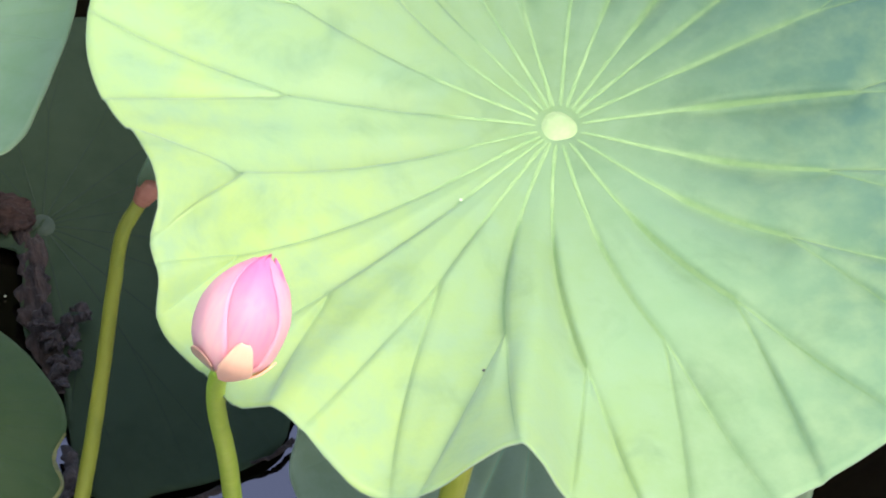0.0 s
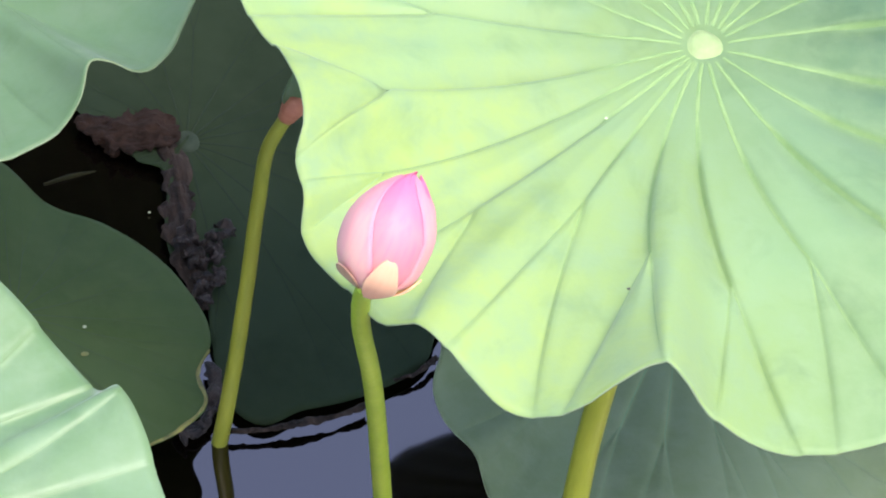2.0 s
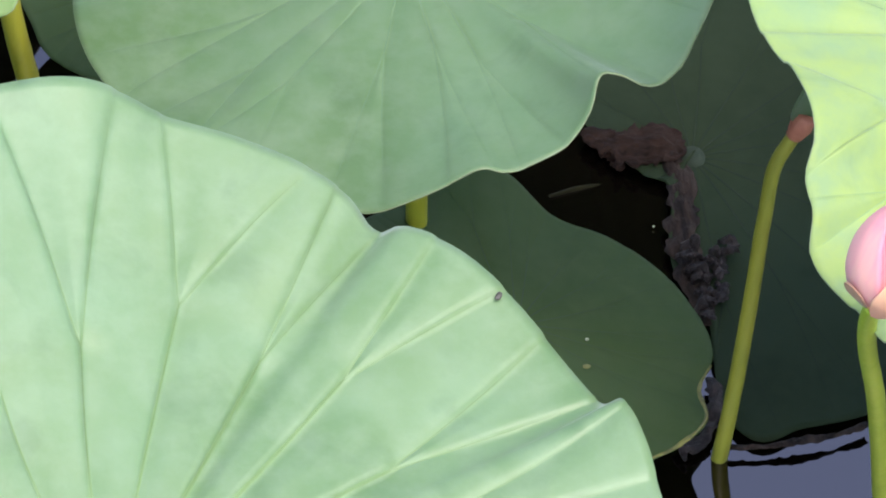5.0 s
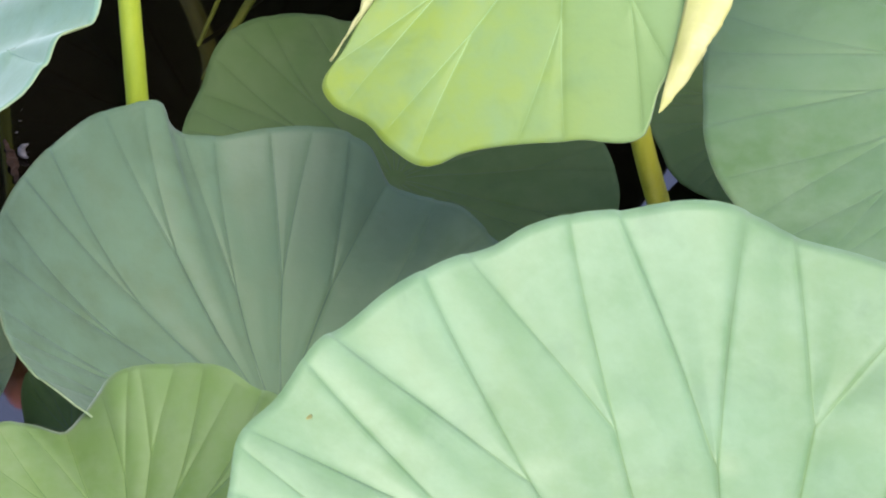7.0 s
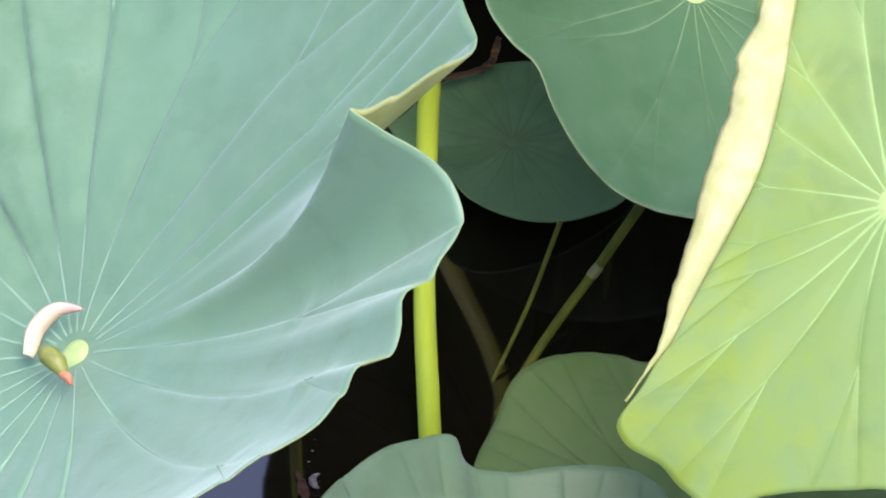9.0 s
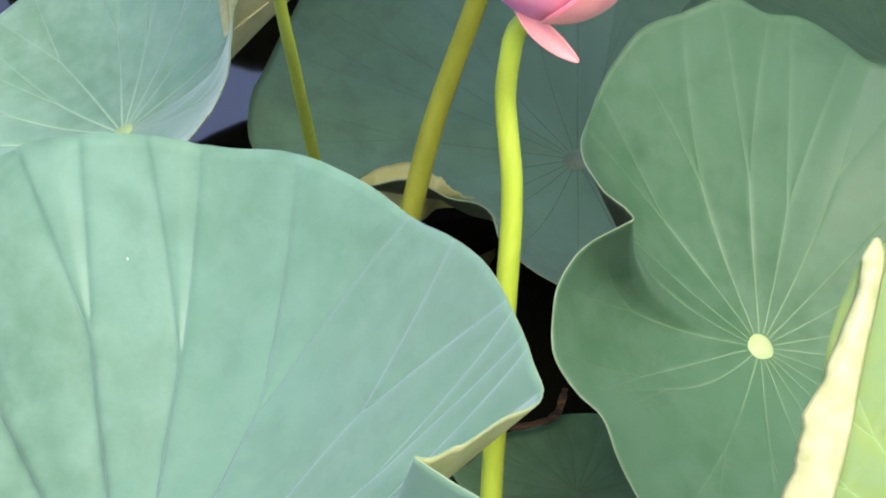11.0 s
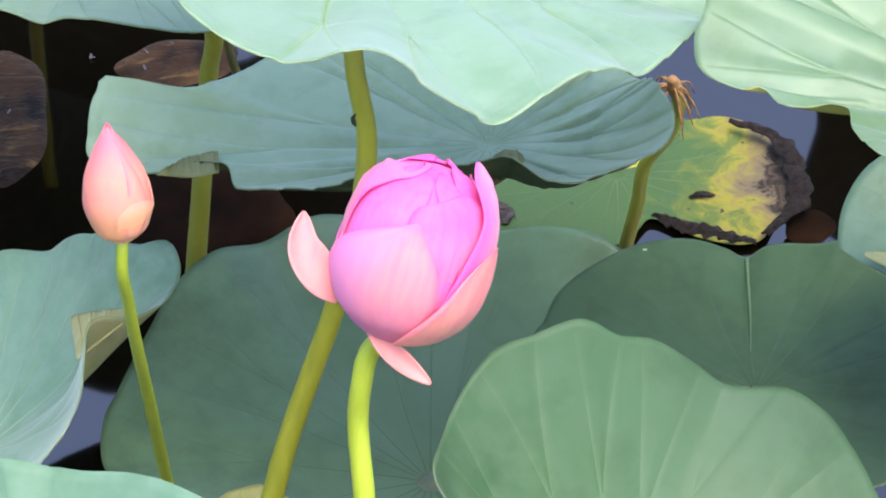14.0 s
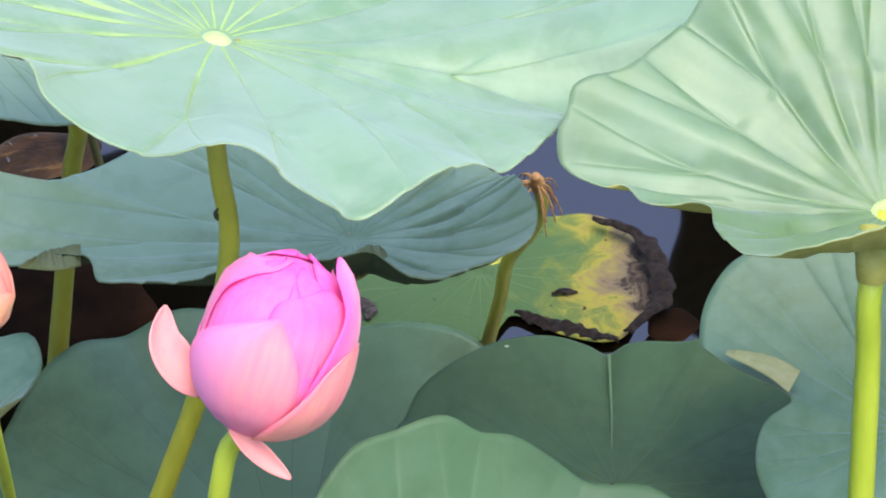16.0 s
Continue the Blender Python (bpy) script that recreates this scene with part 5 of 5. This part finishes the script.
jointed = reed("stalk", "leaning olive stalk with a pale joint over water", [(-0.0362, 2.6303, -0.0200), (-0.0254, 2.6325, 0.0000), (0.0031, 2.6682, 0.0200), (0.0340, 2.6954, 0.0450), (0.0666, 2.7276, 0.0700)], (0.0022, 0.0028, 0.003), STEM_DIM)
v, f = tube(np.array([(0.0312, 2.6932, 0.0430), (0.0368, 2.6967, 0.0480)]) - np.array(jointed.location), (0.0030, 0.0033, 0.0030), 12, 8)
mesh_object("joint", v, f, STEM_OLD, jointed, "pale swollen joint")
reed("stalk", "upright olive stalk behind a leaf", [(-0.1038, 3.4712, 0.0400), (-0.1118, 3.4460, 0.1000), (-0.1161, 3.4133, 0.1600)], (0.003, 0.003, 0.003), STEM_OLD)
shoot = reed("young_shoot", "rolled young lotus leaf, yellow-green with brown flecks", [(-0.2783, 3.3168, 0.0300), (-0.2741, 3.2946, 0.0900), (-0.2692, 3.2778, 0.1400), (-0.2639, 3.2668, 0.1800), (-0.2578, 3.2500, 0.2250)],
             (0.0032, 0.0034, 0.0042, 0.0045, 0.0006), plain_material("shoot", (0.33, 0.33, 0.04), (0.28, 0.20, 0.05), 0.5, 160, 0.4), "shoot")
reed("dry_stalk", "thin dry reddish-brown stalk", [(-0.2750, 3.2470, 0.1000), (-0.2886, 3.2530, 0.1300), (-0.3056, 3.2617, 0.1600)], (0.0013, 0.0013, 0.001), WITHERED)

# ---- decay and litter on the water ----
DECAY = plain_material("decayed_leaf", (0.006, 0.004, 0.003), (0.060, 0.041, 0.031), 0.6, 120, 1.0, 0, (1.6, 0.35, 1), 0, 0.003, gloss=0.12)
DECAY_RED = plain_material("decayed_red_leaf", (0.006, 0.004, 0.003), (0.046, 0.026, 0.018), 0.65, 110, 1.0, 0, (0.5, 1.4, 1), 0, 0.003, gloss=0.08)
mud = Mat("sunken_leaf")
mud_map = mud.node("ShaderNodeMapping", Scale=(26, 60, 1))
mud.link(mud.coords(), mud_map.inputs["Vector"])
mud_n = mud.noise(24, 5, 0.65, mud.coords(), 0.6)
mud_s = mud.noise(1.0, 3, 0.6, mud_map.outputs["Vector"], 1.2)
mud_c = mud.ramp(mud_n, (0.34, (0.004, 0.002, 0.001)), (0.52, (0.034, 0.016, 0.006)), (0.72, (0.075, 0.036, 0.012)))
# golden streaks are painted glints on the wet leaf
mud_c = mud.mix(mud.ramp(mud_s, (0.58, (0, 0, 0)), (0.72, (0.8, 0.8, 0.8))), mud_c, (0.20, 0.115, 0.035))
mud.link(mud_c, mud.bsdf.inputs["Base Color"])
mud.bsdf.inputs["Roughness"].default_value = 0.5
mud.bsdf.inputs["Specular IOR Level"].default_value = 0.12
mud.bump(mud_s, 0.8, 0.003)
MUD = mud.mat
BLACK_ROT = plain_material("black_rot", (0.003, 0.002, 0.002), (0.030, 0.021, 0.017), 0.55, 140, 1.0, 0, (1, 1, 1), 0, 0.003, gloss=0.12)
MUD_DEEP = plain_material("deep_sunken_leaf", (0.004, 0.002, 0.001), (0.016, 0.007, 0.003), 0.8, 25, 0.3, gloss=0.03)
YELLOWED = plain_material("yellowed_edge", (0.06, 0.065, 0.02), (0.24, 0.22, 0.045), 0.6, 90, 0.6)
WET = plain_material("wet_scrap", (0.008, 0.006, 0.006), (0.060, 0.045, 0.041), 0.36, 170, 1.0, 0, (1, 1, 1), 0, 0.002, gloss=0.22)


def scrap(name, line, widths, height, material, label, seed, category="leaf litter", group="rotting scraps"):
    """A crumpled strip of rotting leaf lying along a line."""
    c = smooth_path(line, 40)
    ob = thing(name, tuple(c[0]), label, category, group)
    rng = np.random.default_rng(seed)
    n, m = 40, 13
    w = np.interp(np.linspace(0, 1, n), np.linspace(0, 1, len(widths)), widths)
    t = np.gradient(c, axis=0)
    verts = []
    for k in range(n):
        side = np.array((t[k][1], -t[k][0], 0.0))
        side /= np.linalg.norm(side) + 1e-9
        for j in range(m):
            u = 2 * j / (m - 1) - 1
            edge = 1 + 0.55 * noise.noise(Vector((0.35 * k, 3.0 * math.copysign(1, u), seed * 1.7))) * abs(u) + (0.12 * rng.standard_normal() if abs(u) > 0.9 else 0)
            p = c[k] - c[0] + side * w[k] * u * edge
            q = Vector((*(p[:2] * 110), seed))
            p = p + np.array((0, 0, height * (0.6 + 0.9 * noise.noise(q) + 0.5 * noise.noise(q * 2.7)) * (1 - 0.6 * u * u)))
            verts.append(p)
    faces = [(k * m + j, k * m + j + 1, (k + 1) * m + j + 1, (k + 1) * m + j) for k in range(n - 1) for j in range(m - 1)]
    s = mesh_object("scrap", verts, faces, material, ob)
    sol = s.modifiers.new("thickness", "SOLIDIFY")
    sol.thickness = 0.0012
    return ob


scrap("rotting_leaf_edge", [(0.5130, 2.4220, 0.007), (0.5280, 2.4110, 0.008), (0.5430, 2.4060, 0.009), (0.5560, 2.4050, 0.009), (0.5640, 2.3965, 0.008)], (0.004, 0.010, 0.0145, 0.013, 0.006), 0.004, DECAY_RED, "reddish-brown shrivelled edge of a rotting leaf", 1)
scrap("rotting_leaf_edge", [(0.5605, 2.4030, 0.006), (0.5608, 2.3770, 0.006), (0.5575, 2.3530, 0.006), (0.5555, 2.3330, 0.006), (0.5570, 2.3040, 0.007), (0.5600, 2.2780, 0.006)], (0.006, 0.0075, 0.008, 0.009, 0.008, 0.003), 0.004, DECAY, "brown shrivelled edge of a rotting leaf", 2)
scrap("rotting_leaf_edge", [(0.5190, 2.4210, 0.004), (0.5270, 2.4060, 0.004), (0.5310, 2.3950, 0.004)], (0.003, 0.005, 0.002), 0.003, DECAY_RED, "torn brown shred at a rotting leaf's gap", 3)
reed("twig", "thin olive twig lying under the dark water", [(0.4890, 2.3840, 0.0005), (0.5060, 2.3880, 0.0004), (0.5190, 2.3900, -0.0010)], (0.0010, 0.0015, 0.0010), plain_material("drowned_twig", (0.010, 0.010, 0.003), (0.022, 0.020, 0.006), 0.6, 90, 0.5, gloss=0.1), "twig")
rng = np.random.default_rng(11)
for k in range(26):
    across, down = rng.uniform(-1, 1), rng.uniform(0, 1)
    p = np.array((0.5680 - 0.006 * down, 2.3340 - 0.056 * down, 0.008)) + np.array((0.0135 * across * (1 - 0.55 * down), 0, rng.uniform(0, 0.006)))
    a = rng.uniform(0, 6.28)
    d = np.array((math.cos(a), math.sin(a), 0.0)) * rng.uniform(0.003, 0.0075)
    scrap("wet_scrap", [tuple(p - d), tuple(p + d * np.array((0.2, -0.3, 1)) + np.array((0, 0, 0.003))), tuple(p + d)], (0.0012, 0.0034, 0.0012), 0.006, WET, "wet grey-brown shred of rotted leaf", 20 + k)
scrap("wet_scrap", [(0.5541, 2.2415, 0.0060), (0.5536, 2.2219, 0.0060), (0.5423, 2.2010, 0.0050), (0.5291, 2.1952, 0.0050)], (0.003, 0.005, 0.004, 0.006), 0.004, WET, "wet grey-brown shred of rotted leaf", 31)
scrap("rotting_leaf_edge", [(0.5561, 2.1935, 0.0060), (0.5770, 2.1920, 0.0060), (0.5955, 2.1931, 0.0070), (0.6143, 2.1954, 0.0060), (0.6321, 2.2006, 0.0060)], (0.002, 0.0016, 0.003, 0.0012, 0.003), 0.003, DECAY, "black wet rim of a floating leaf", 33)
scrap("rotting_leaf_edge", [(0.6494, 2.2149, 0.0060), (0.6616, 2.2179, 0.0060), (0.6753, 2.2277, 0.0060)], (0.001, 0.0016, 0.002), 0.003, DECAY, "black wet rim of a floating leaf", 34)
scrap("rotting_leaf_edge", [(-0.0515, 3.0894, 0.0078), (-0.0423, 3.0747, 0.0028), (-0.0292, 3.0537, -0.0023), (-0.0093, 3.0325, -0.0074)], (0.003, 0.004, 0.006, 0.004), 0.005, MUD, "brown decayed rim of a leaf", 35)
scrap("rotting_leaf_edge", [(-0.0797, 2.8446, 0.0300), (-0.0527, 2.8733, 0.0300), (-0.0174, 2.8868, 0.0300), (-0.0118, 2.9082, 0.0300)], (0.001, 0.002, 0.0025, 0.002), 0.002, MUD, "thin brown rim of a dark leaf", 36)
scrap("rotting_leaf_edge", [(0.1531, 3.3748, 0.0160), (0.1699, 3.3616, 0.0180), (0.1983, 3.3495, 0.0180), (0.2181, 3.3470, 0.0120)], (0.002, 0.006, 0.006, 0.003), 0.005, BLACK_ROT, "black curled edge of a rotting leaf", 37)
scrap("rotting_leaf_edge", [(0.2093, 3.4715, 0.0140), (0.2342, 3.4545, 0.0150), (0.2484, 3.4194, 0.0150), (0.2480, 3.3858, 0.0140), (0.2241, 3.3552, 0.0120)], (0.002, 0.005, 0.008, 0.006, 0.003), 0.004, BLACK_ROT, "black shrivelled edge of a rotting leaf", 38)

scrap("rotting_leaf_edge", [(0.5453, 2.2057, 0.0620), (0.5367, 2.1915, 0.0620), (0.5368, 2.1704, 0.0620), (0.5197, 2.1546, 0.0620), (0.5020, 2.1466, 0.0620)], (0.0004, 0.0011, 0.0007, 0.0013, 0.0005), 0.0008, YELLOWED, "yellowed ragged edge of a low leaf", 39)

scrap("rotting_leaf_edge", [(0.1780, 3.4030, 0.0070), (0.1860, 3.4055, 0.0080), (0.1950, 3.4040, 0.0070)], (0.001, 0.0035, 0.001), 0.002, BLACK_ROT, "dark rotted blotch on a yellowing leaf", 50)
scrap("wet_scrap", [(0.0550, 3.4070, 0.0070), (0.0600, 3.3960, 0.0080), (0.0580, 3.3850, 0.0070)], (0.002, 0.005, 0.002), 0.003, WET, "wet purplish-black scrap on a floating leaf", 51)
scrap("wet_scrap", [(-0.2440, 2.4880, 0.0030), (-0.2360, 2.4880, 0.0030), (-0.2280, 2.4840, 0.0030)], (0.001, 0.004, 0.001), 0.003, DECAY_RED, "dark rotted scrap floating on the water", 60)
scrap("wet_scrap", [(-0.1980, 2.4870, 0.0030), (-0.1830, 2.4900, 0.0030), (-0.1710, 2.4870, 0.0030), (-0.1620, 2.4820, 0.0030)], (0.001, 0.004, 0.003, 0.001), 0.003, DECAY_RED, "dark rotted scrap floating on the water", 61)
scrap("wet_scrap", [(-0.1410, 2.5970, 0.0030), (-0.1370, 2.5790, 0.0030), (-0.1350, 2.5610, 0.0030)], (0.001, 0.003, 0.001), 0.003, DECAY_RED, "dark rotted scrap floating on the water", 62)


def sunken_leaf(place, rx, ry, label, seed, material=None):
    """A drowned brown leaf just under the surface film."""
    ob = thing("sunken_leaf", place, label, "leaf litter", "sunken leaves")
    rng = np.random.default_rng(seed)
    ph = rng.uniform(0, 6.28, 3)
    n, m = 40, 9
    verts = [(0, 0, 0.0012)]
    for k in range(1, m + 1):
        for j in range(n):
            a = 2 * math.pi * j / n
            w = k / m * (1 + 0.08 * math.sin(2 * a + ph[0]) + 0.05 * math.sin(5 * a + ph[1]))
            verts.append((rx * w * math.cos(a), ry * w * math.sin(a), 0.0012 - 0.0024 * (k / m) ** 12))
    faces = [(0, 1 + j, 1 + (j + 1) % n) for j in range(n)]
    for k in range(m - 1):
        faces += [(1 + k * n + j, 1 + k * n + n + j, 1 + k * n + n + (j + 1) % n, 1 + k * n + (j + 1) % n) for j in range(n)]
    mesh_object("blade", verts, faces, material or MUD, ob)
    return ob


sunken_leaf((-0.2660, 3.5300, 0.0010), 0.029, 0.068, "round brown leaf sunk below the surface", 40)
sunken_leaf((-0.1537, 3.5790, 0.0010), 0.042, 0.026, "muddy brown leaf at the water surface", 41)
sunken_leaf((-0.1432, 3.4169, 0.0010), 0.07, 0.045, "dark brown leaf sunk between stalks", 42, MUD_DEEP)
sunken_leaf((0.2546, 3.3753, 0.0010), 0.016, 0.018, "brown sunken leaf beside a rotting one", 44, MUD_DEEP)


# ---- small things ----
GLINT = plain_material("pale_scrap", (0.035, 0.03, 0.034), (0.13, 0.12, 0.135), 0.35, 260, 0.8)
SPECK = plain_material("dark_speck", (0.03, 0.028, 0.02), (0.06, 0.05, 0.04), 0.5, 300, 0.3)
POLLEN = plain_material("pale_speck", (0.40, 0.43, 0.26), (0.52, 0.55, 0.38), 0.6, 300, 0.3)
POD = plain_material("green_pod", (0.11, 0.12, 0.018), (0.19, 0.19, 0.04), 0.5, 120, 0.4)


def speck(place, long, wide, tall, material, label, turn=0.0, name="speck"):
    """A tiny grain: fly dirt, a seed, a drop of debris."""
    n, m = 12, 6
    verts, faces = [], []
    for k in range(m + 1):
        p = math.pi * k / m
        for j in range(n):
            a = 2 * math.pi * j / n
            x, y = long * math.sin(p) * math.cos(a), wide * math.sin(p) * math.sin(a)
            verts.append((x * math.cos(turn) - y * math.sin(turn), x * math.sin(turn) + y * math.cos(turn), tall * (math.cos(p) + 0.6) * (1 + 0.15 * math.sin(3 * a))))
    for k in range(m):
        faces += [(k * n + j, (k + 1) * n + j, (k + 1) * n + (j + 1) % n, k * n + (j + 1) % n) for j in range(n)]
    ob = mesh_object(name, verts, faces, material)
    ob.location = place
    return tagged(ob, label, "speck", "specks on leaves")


# an insect, drawn as a plain dark oval
speck((0.3947, 2.0121, 0.3661), 0.0027, 0.0016, 0.0012, SPECK, "small dark oval insect on a leaf", 1.0)
speck((0.6755, 1.9224, 0.4195), 0.0009, 0.0007, 0.0005, SPECK, "dark speck on a bright leaf")
speck((0.6880, 2.0260, 0.4203), 0.0009, 0.0007, 0.0005, POLLEN, "pale speck on a bright leaf")
speck((0.4853, 2.2394, 0.0512), 0.0011, 0.0009, 0.0006, POLLEN, "pale speck on a dark leaf")
speck((0.4821, 2.2200, 0.0527), 0.0022, 0.0016, 0.0004, MARGIN_DULL, "dull blotch of dirt on a dark leaf")
speck((0.0110, 2.0086, 0.4294), 0.0022, 0.0018, 0.0003, YELLOWED, "yellow spot on a pale leaf")
speck((0.0440, 3.1424, 0.2730), 0.0013, 0.0010, 0.0007, POLLEN, "white crumb in a leaf's hollow")
speck((0.1398, 3.2016, 0.1319), 0.0016, 0.0009, 0.0006, POLLEN, "yellowish crumb on a dark leaf")
speck((0.1859, 2.9051, 0.2739), 0.0012, 0.0008, 0.0006, SPECK, "dark speck at a leaf's rim")
speck((-0.2320, 2.5790, 0.4501), 0.0005, 0.0026, 0.0003, POLLEN, "pale scratch-like crumb on a leaf")
speck((-0.2786, 2.5616, 0.4136), 0.0009, 0.0007, 0.0004, POLLEN, "pale crumb on a leaf")
speck((-0.0160, 3.0344, 0.5010), 0.0022, 0.0010, 0.0006, MARGIN_DULL, "brown crumb beside a leaf's centre")
speck((0.5419, 2.3544, 0.0020), 0.0008, 0.0007, 0.0004, POLLEN, "white mote floating on black water")
fp = Mat("fallen_petal")
fp_x = fp.node("ShaderNodeSeparateXYZ")
fp.link(fp.node("ShaderNodeTexCoord").outputs["Generated"], fp_x.inputs[0])
fp_c = fp.ramp(fp_x.outputs[0], (0.0, (0.44, 0.37, 0.23)), (0.60, (0.46, 0.33, 0.25)), (0.78, (0.46, 0.20, 0.22)), (1.0, (0.44, 0.13, 0.18)))
fp.link(fp.mix(fp.noise(160, 4), fp_c, (0.42, 0.32, 0.24)), fp.bsdf.inputs["Base Color"])
fp.bsdf.inputs["Roughness"].default_value = 0.6
fp.bump(fp.noise(420, 3), 0.3, 0.0006)
fallen = loose_petal(None, [(-0.2549, 2.3519, 0.3617), (-0.2495, 2.3659, 0.3667), (-0.2401, 2.3707, 0.3726), (-0.2257, 2.3676, 0.3763)], 0.0048, -0.003, fp.mat, "")
fallen.name = "fallen_petal"
tagged(fallen, "cream and pink fallen petal on a leaf's centre", "petal")
pod = thing("seed_pod", (-0.2415, 2.3366, 0.3714), "small olive-green withered pod on a leaf", "pod")
v, f = tube([(-0.006, 0.009, 0.001), (-0.0025, 0.003, 0.003), (0.003, -0.005, 0.003), (0.006, -0.010, 0.0)], (0.002, 0.0052, 0.005, 0.002), 14, 18, 0.03, 3)
mesh_object("husk", v, f, POD, pod)
v, f = tube([(0.0045, -0.009, 0.001), (0.0075, -0.013, 0.002), (0.009, -0.016, 0.0)], (0.0022, 0.0026, 0.001), 10, 10, 0.05, 4)
mesh_object("tip", v, f, RUST, pod, "reddish torn tip")
ring = thing("floating_husk", (-0.1994, 2.5476, 0.0020), "round dark brown husk floating on the water", "husk")
v, f = tube([(0, 0, -0.004), (0, 0, 0.0015), (0, 0, 0.0030), (0, 0, 0.0034)], (0.0146, 0.0152, 0.0130, 0.0072, 0.0018), 22, 16, 0.03, 6)
mesh_object("rim", v, f, MUD_DEEP, ring)
for k, (x, y) in enumerate(((0.002, 0.003), (-0.002, -0.001), (0.005, -0.002), (0.001, -0.005))):
    v, f = tube([(x - 0.002, y, 0.0030), (x, y + 0.0012, 0.0042), (x + 0.002, y, 0.0030)], (0.0008, 0.0019, 0.0007), 9, 10, 0.2, 7 + k)
    mesh_object("core", v, f, WET, ring, "grey wet core")
curl = thing("floating_scrap", (-0.1281, 2.5872, 0.0020), "pale curled scrap floating on dark water", "leaf litter")
v, f = tube([(0.004 * math.cos(a), 0.005 * math.sin(a), 0.001) for a in np.linspace(1.5, 4.6, 12)], (0.0004, 0.0018, 0.0022, 0.0006), 8, 36, 0.18, 8)
mesh_object("scrap", v, f, GLINT, curl)
# floating litter, and solid flecks in place of wet glints by the sunken leaves
for k, (p, s) in enumerate((((-0.1317, 2.6115, 0.0020), 0.0012), ((-0.1339, 2.6030, 0.0020), 0.0016), ((-0.1301, 2.6201, 0.0020), 0.0009), ((-0.2718, 3.4684, 0.0020), 0.0030), ((-0.2656, 3.5337, 0.0020), 0.0040),
                            ((-0.2117, 3.5890, 0.0020), 0.0045), ((-0.1756, 3.5729, 0.0030), 0.0045), ((-0.1744, 3.5903, 0.0030), 0.0035), ((-0.1573, 3.5982, 0.0030), 0.0030), ((-0.2104, 3.5882, 0.0020), 0.0030))):
    speck(p, s * 0.7, s * 0.2, s * 0.1, GLINT, "pale fleck standing for litter and wet glints on the water", 0.3 * k)

# ---- unseen lotus leaves added all round, for shade and dark reflections in the water ----
SHADE_BED = ((0.905, 2.470, 0.50, 186), (1.22, 2.56, 0.50, 170), (1.02, 2.02, 0.85, 195), (0.62, 2.98, 0.60, 200), (0.60, 3.48, 0.50, 165), (-0.48, 3.42, 0.47, 170), (-0.28, 4.07, 0.50, 195), (-0.04, 4.22, 0.53, 180), (0.48, 4.12, 0.50, 185),
       (0.98, 2.95, 0.48, 170), (-0.66, 2.95, 0.50, 185), (-0.70, 2.48, 0.45, 160), (-0.58, 1.95, 0.48, 190), (1.28, 2.10, 0.45, 175), (0.85, 3.95, 0.52, 190), (0.22, 4.62, 0.46, 180),
       (-0.20, 1.40, 0.40, 165), (0.55, 1.30, 0.42, 180), (-0.62, 3.85, 0.52, 175), (-0.34, 4.42, 0.57, 190))
# further unseen leaves, added only to fill the bed out
FILL_RING = ((1.54, 4.99, 0.48, 165), (-1.76, 2.76, 0.46, 152), (-1.79, 6.0, 0.52, 162), (-0.09, 5.86, 0.58, 196), (0.98, 1.07, 0.49, 164), (1.87, 1.09, 0.52, 197), (-1.0, 5.45, 0.57, 151), (-1.11, 2.46, 0.55, 167), (-1.34, 4.42, 0.47, 193), (1.52, 3.41, 0.48, 162), (-1.62, 5.19, 0.45, 202), (-1.02, 4.11, 0.39, 188), (1.51, 1.77, 0.45, 193), (0.7, 5.69, 0.6, 189), (1.14, 5.2, 0.46, 180), (2.06, 2.47, 0.6, 160), (-0.22, 1.14, 0.57, 195), (-1.38, 3.52, 0.42, 177), (-1.99, 1.77, 0.44, 201), (1.49, 2.84, 0.5, 190), (-1.06, 1.82, 0.37, 161), (1.46, 5.69, 0.45, 188), (-0.5, 5.08, 0.42, 197), (-1.81, 3.53, 0.47, 195))
rng = np.random.default_rng(77)
for k, (x, y, z, size) in enumerate(SHADE_BED + FILL_RING):
    rim = [(j * 24, size * (1 + 0.07 * rng.standard_normal()), 9 * rng.standard_normal()) for j in range(15)]
    lotus_leaf((x, y, z), (rng.uniform(-0.2, 0.2), rng.uniform(-0.2, 0.2)), rng.uniform(0.08, 0.2), rim, "unseen green lotus leaf added round the bed",
               LEAF_PALE if k % 2 else LEAF_BLUE, seed=40 + k, stalk=[(x * 1.06, y + 0.34, -0.25), (x * 1.04, y + 0.2, z * 0.6)], rings=16, segs=110, veins=17)
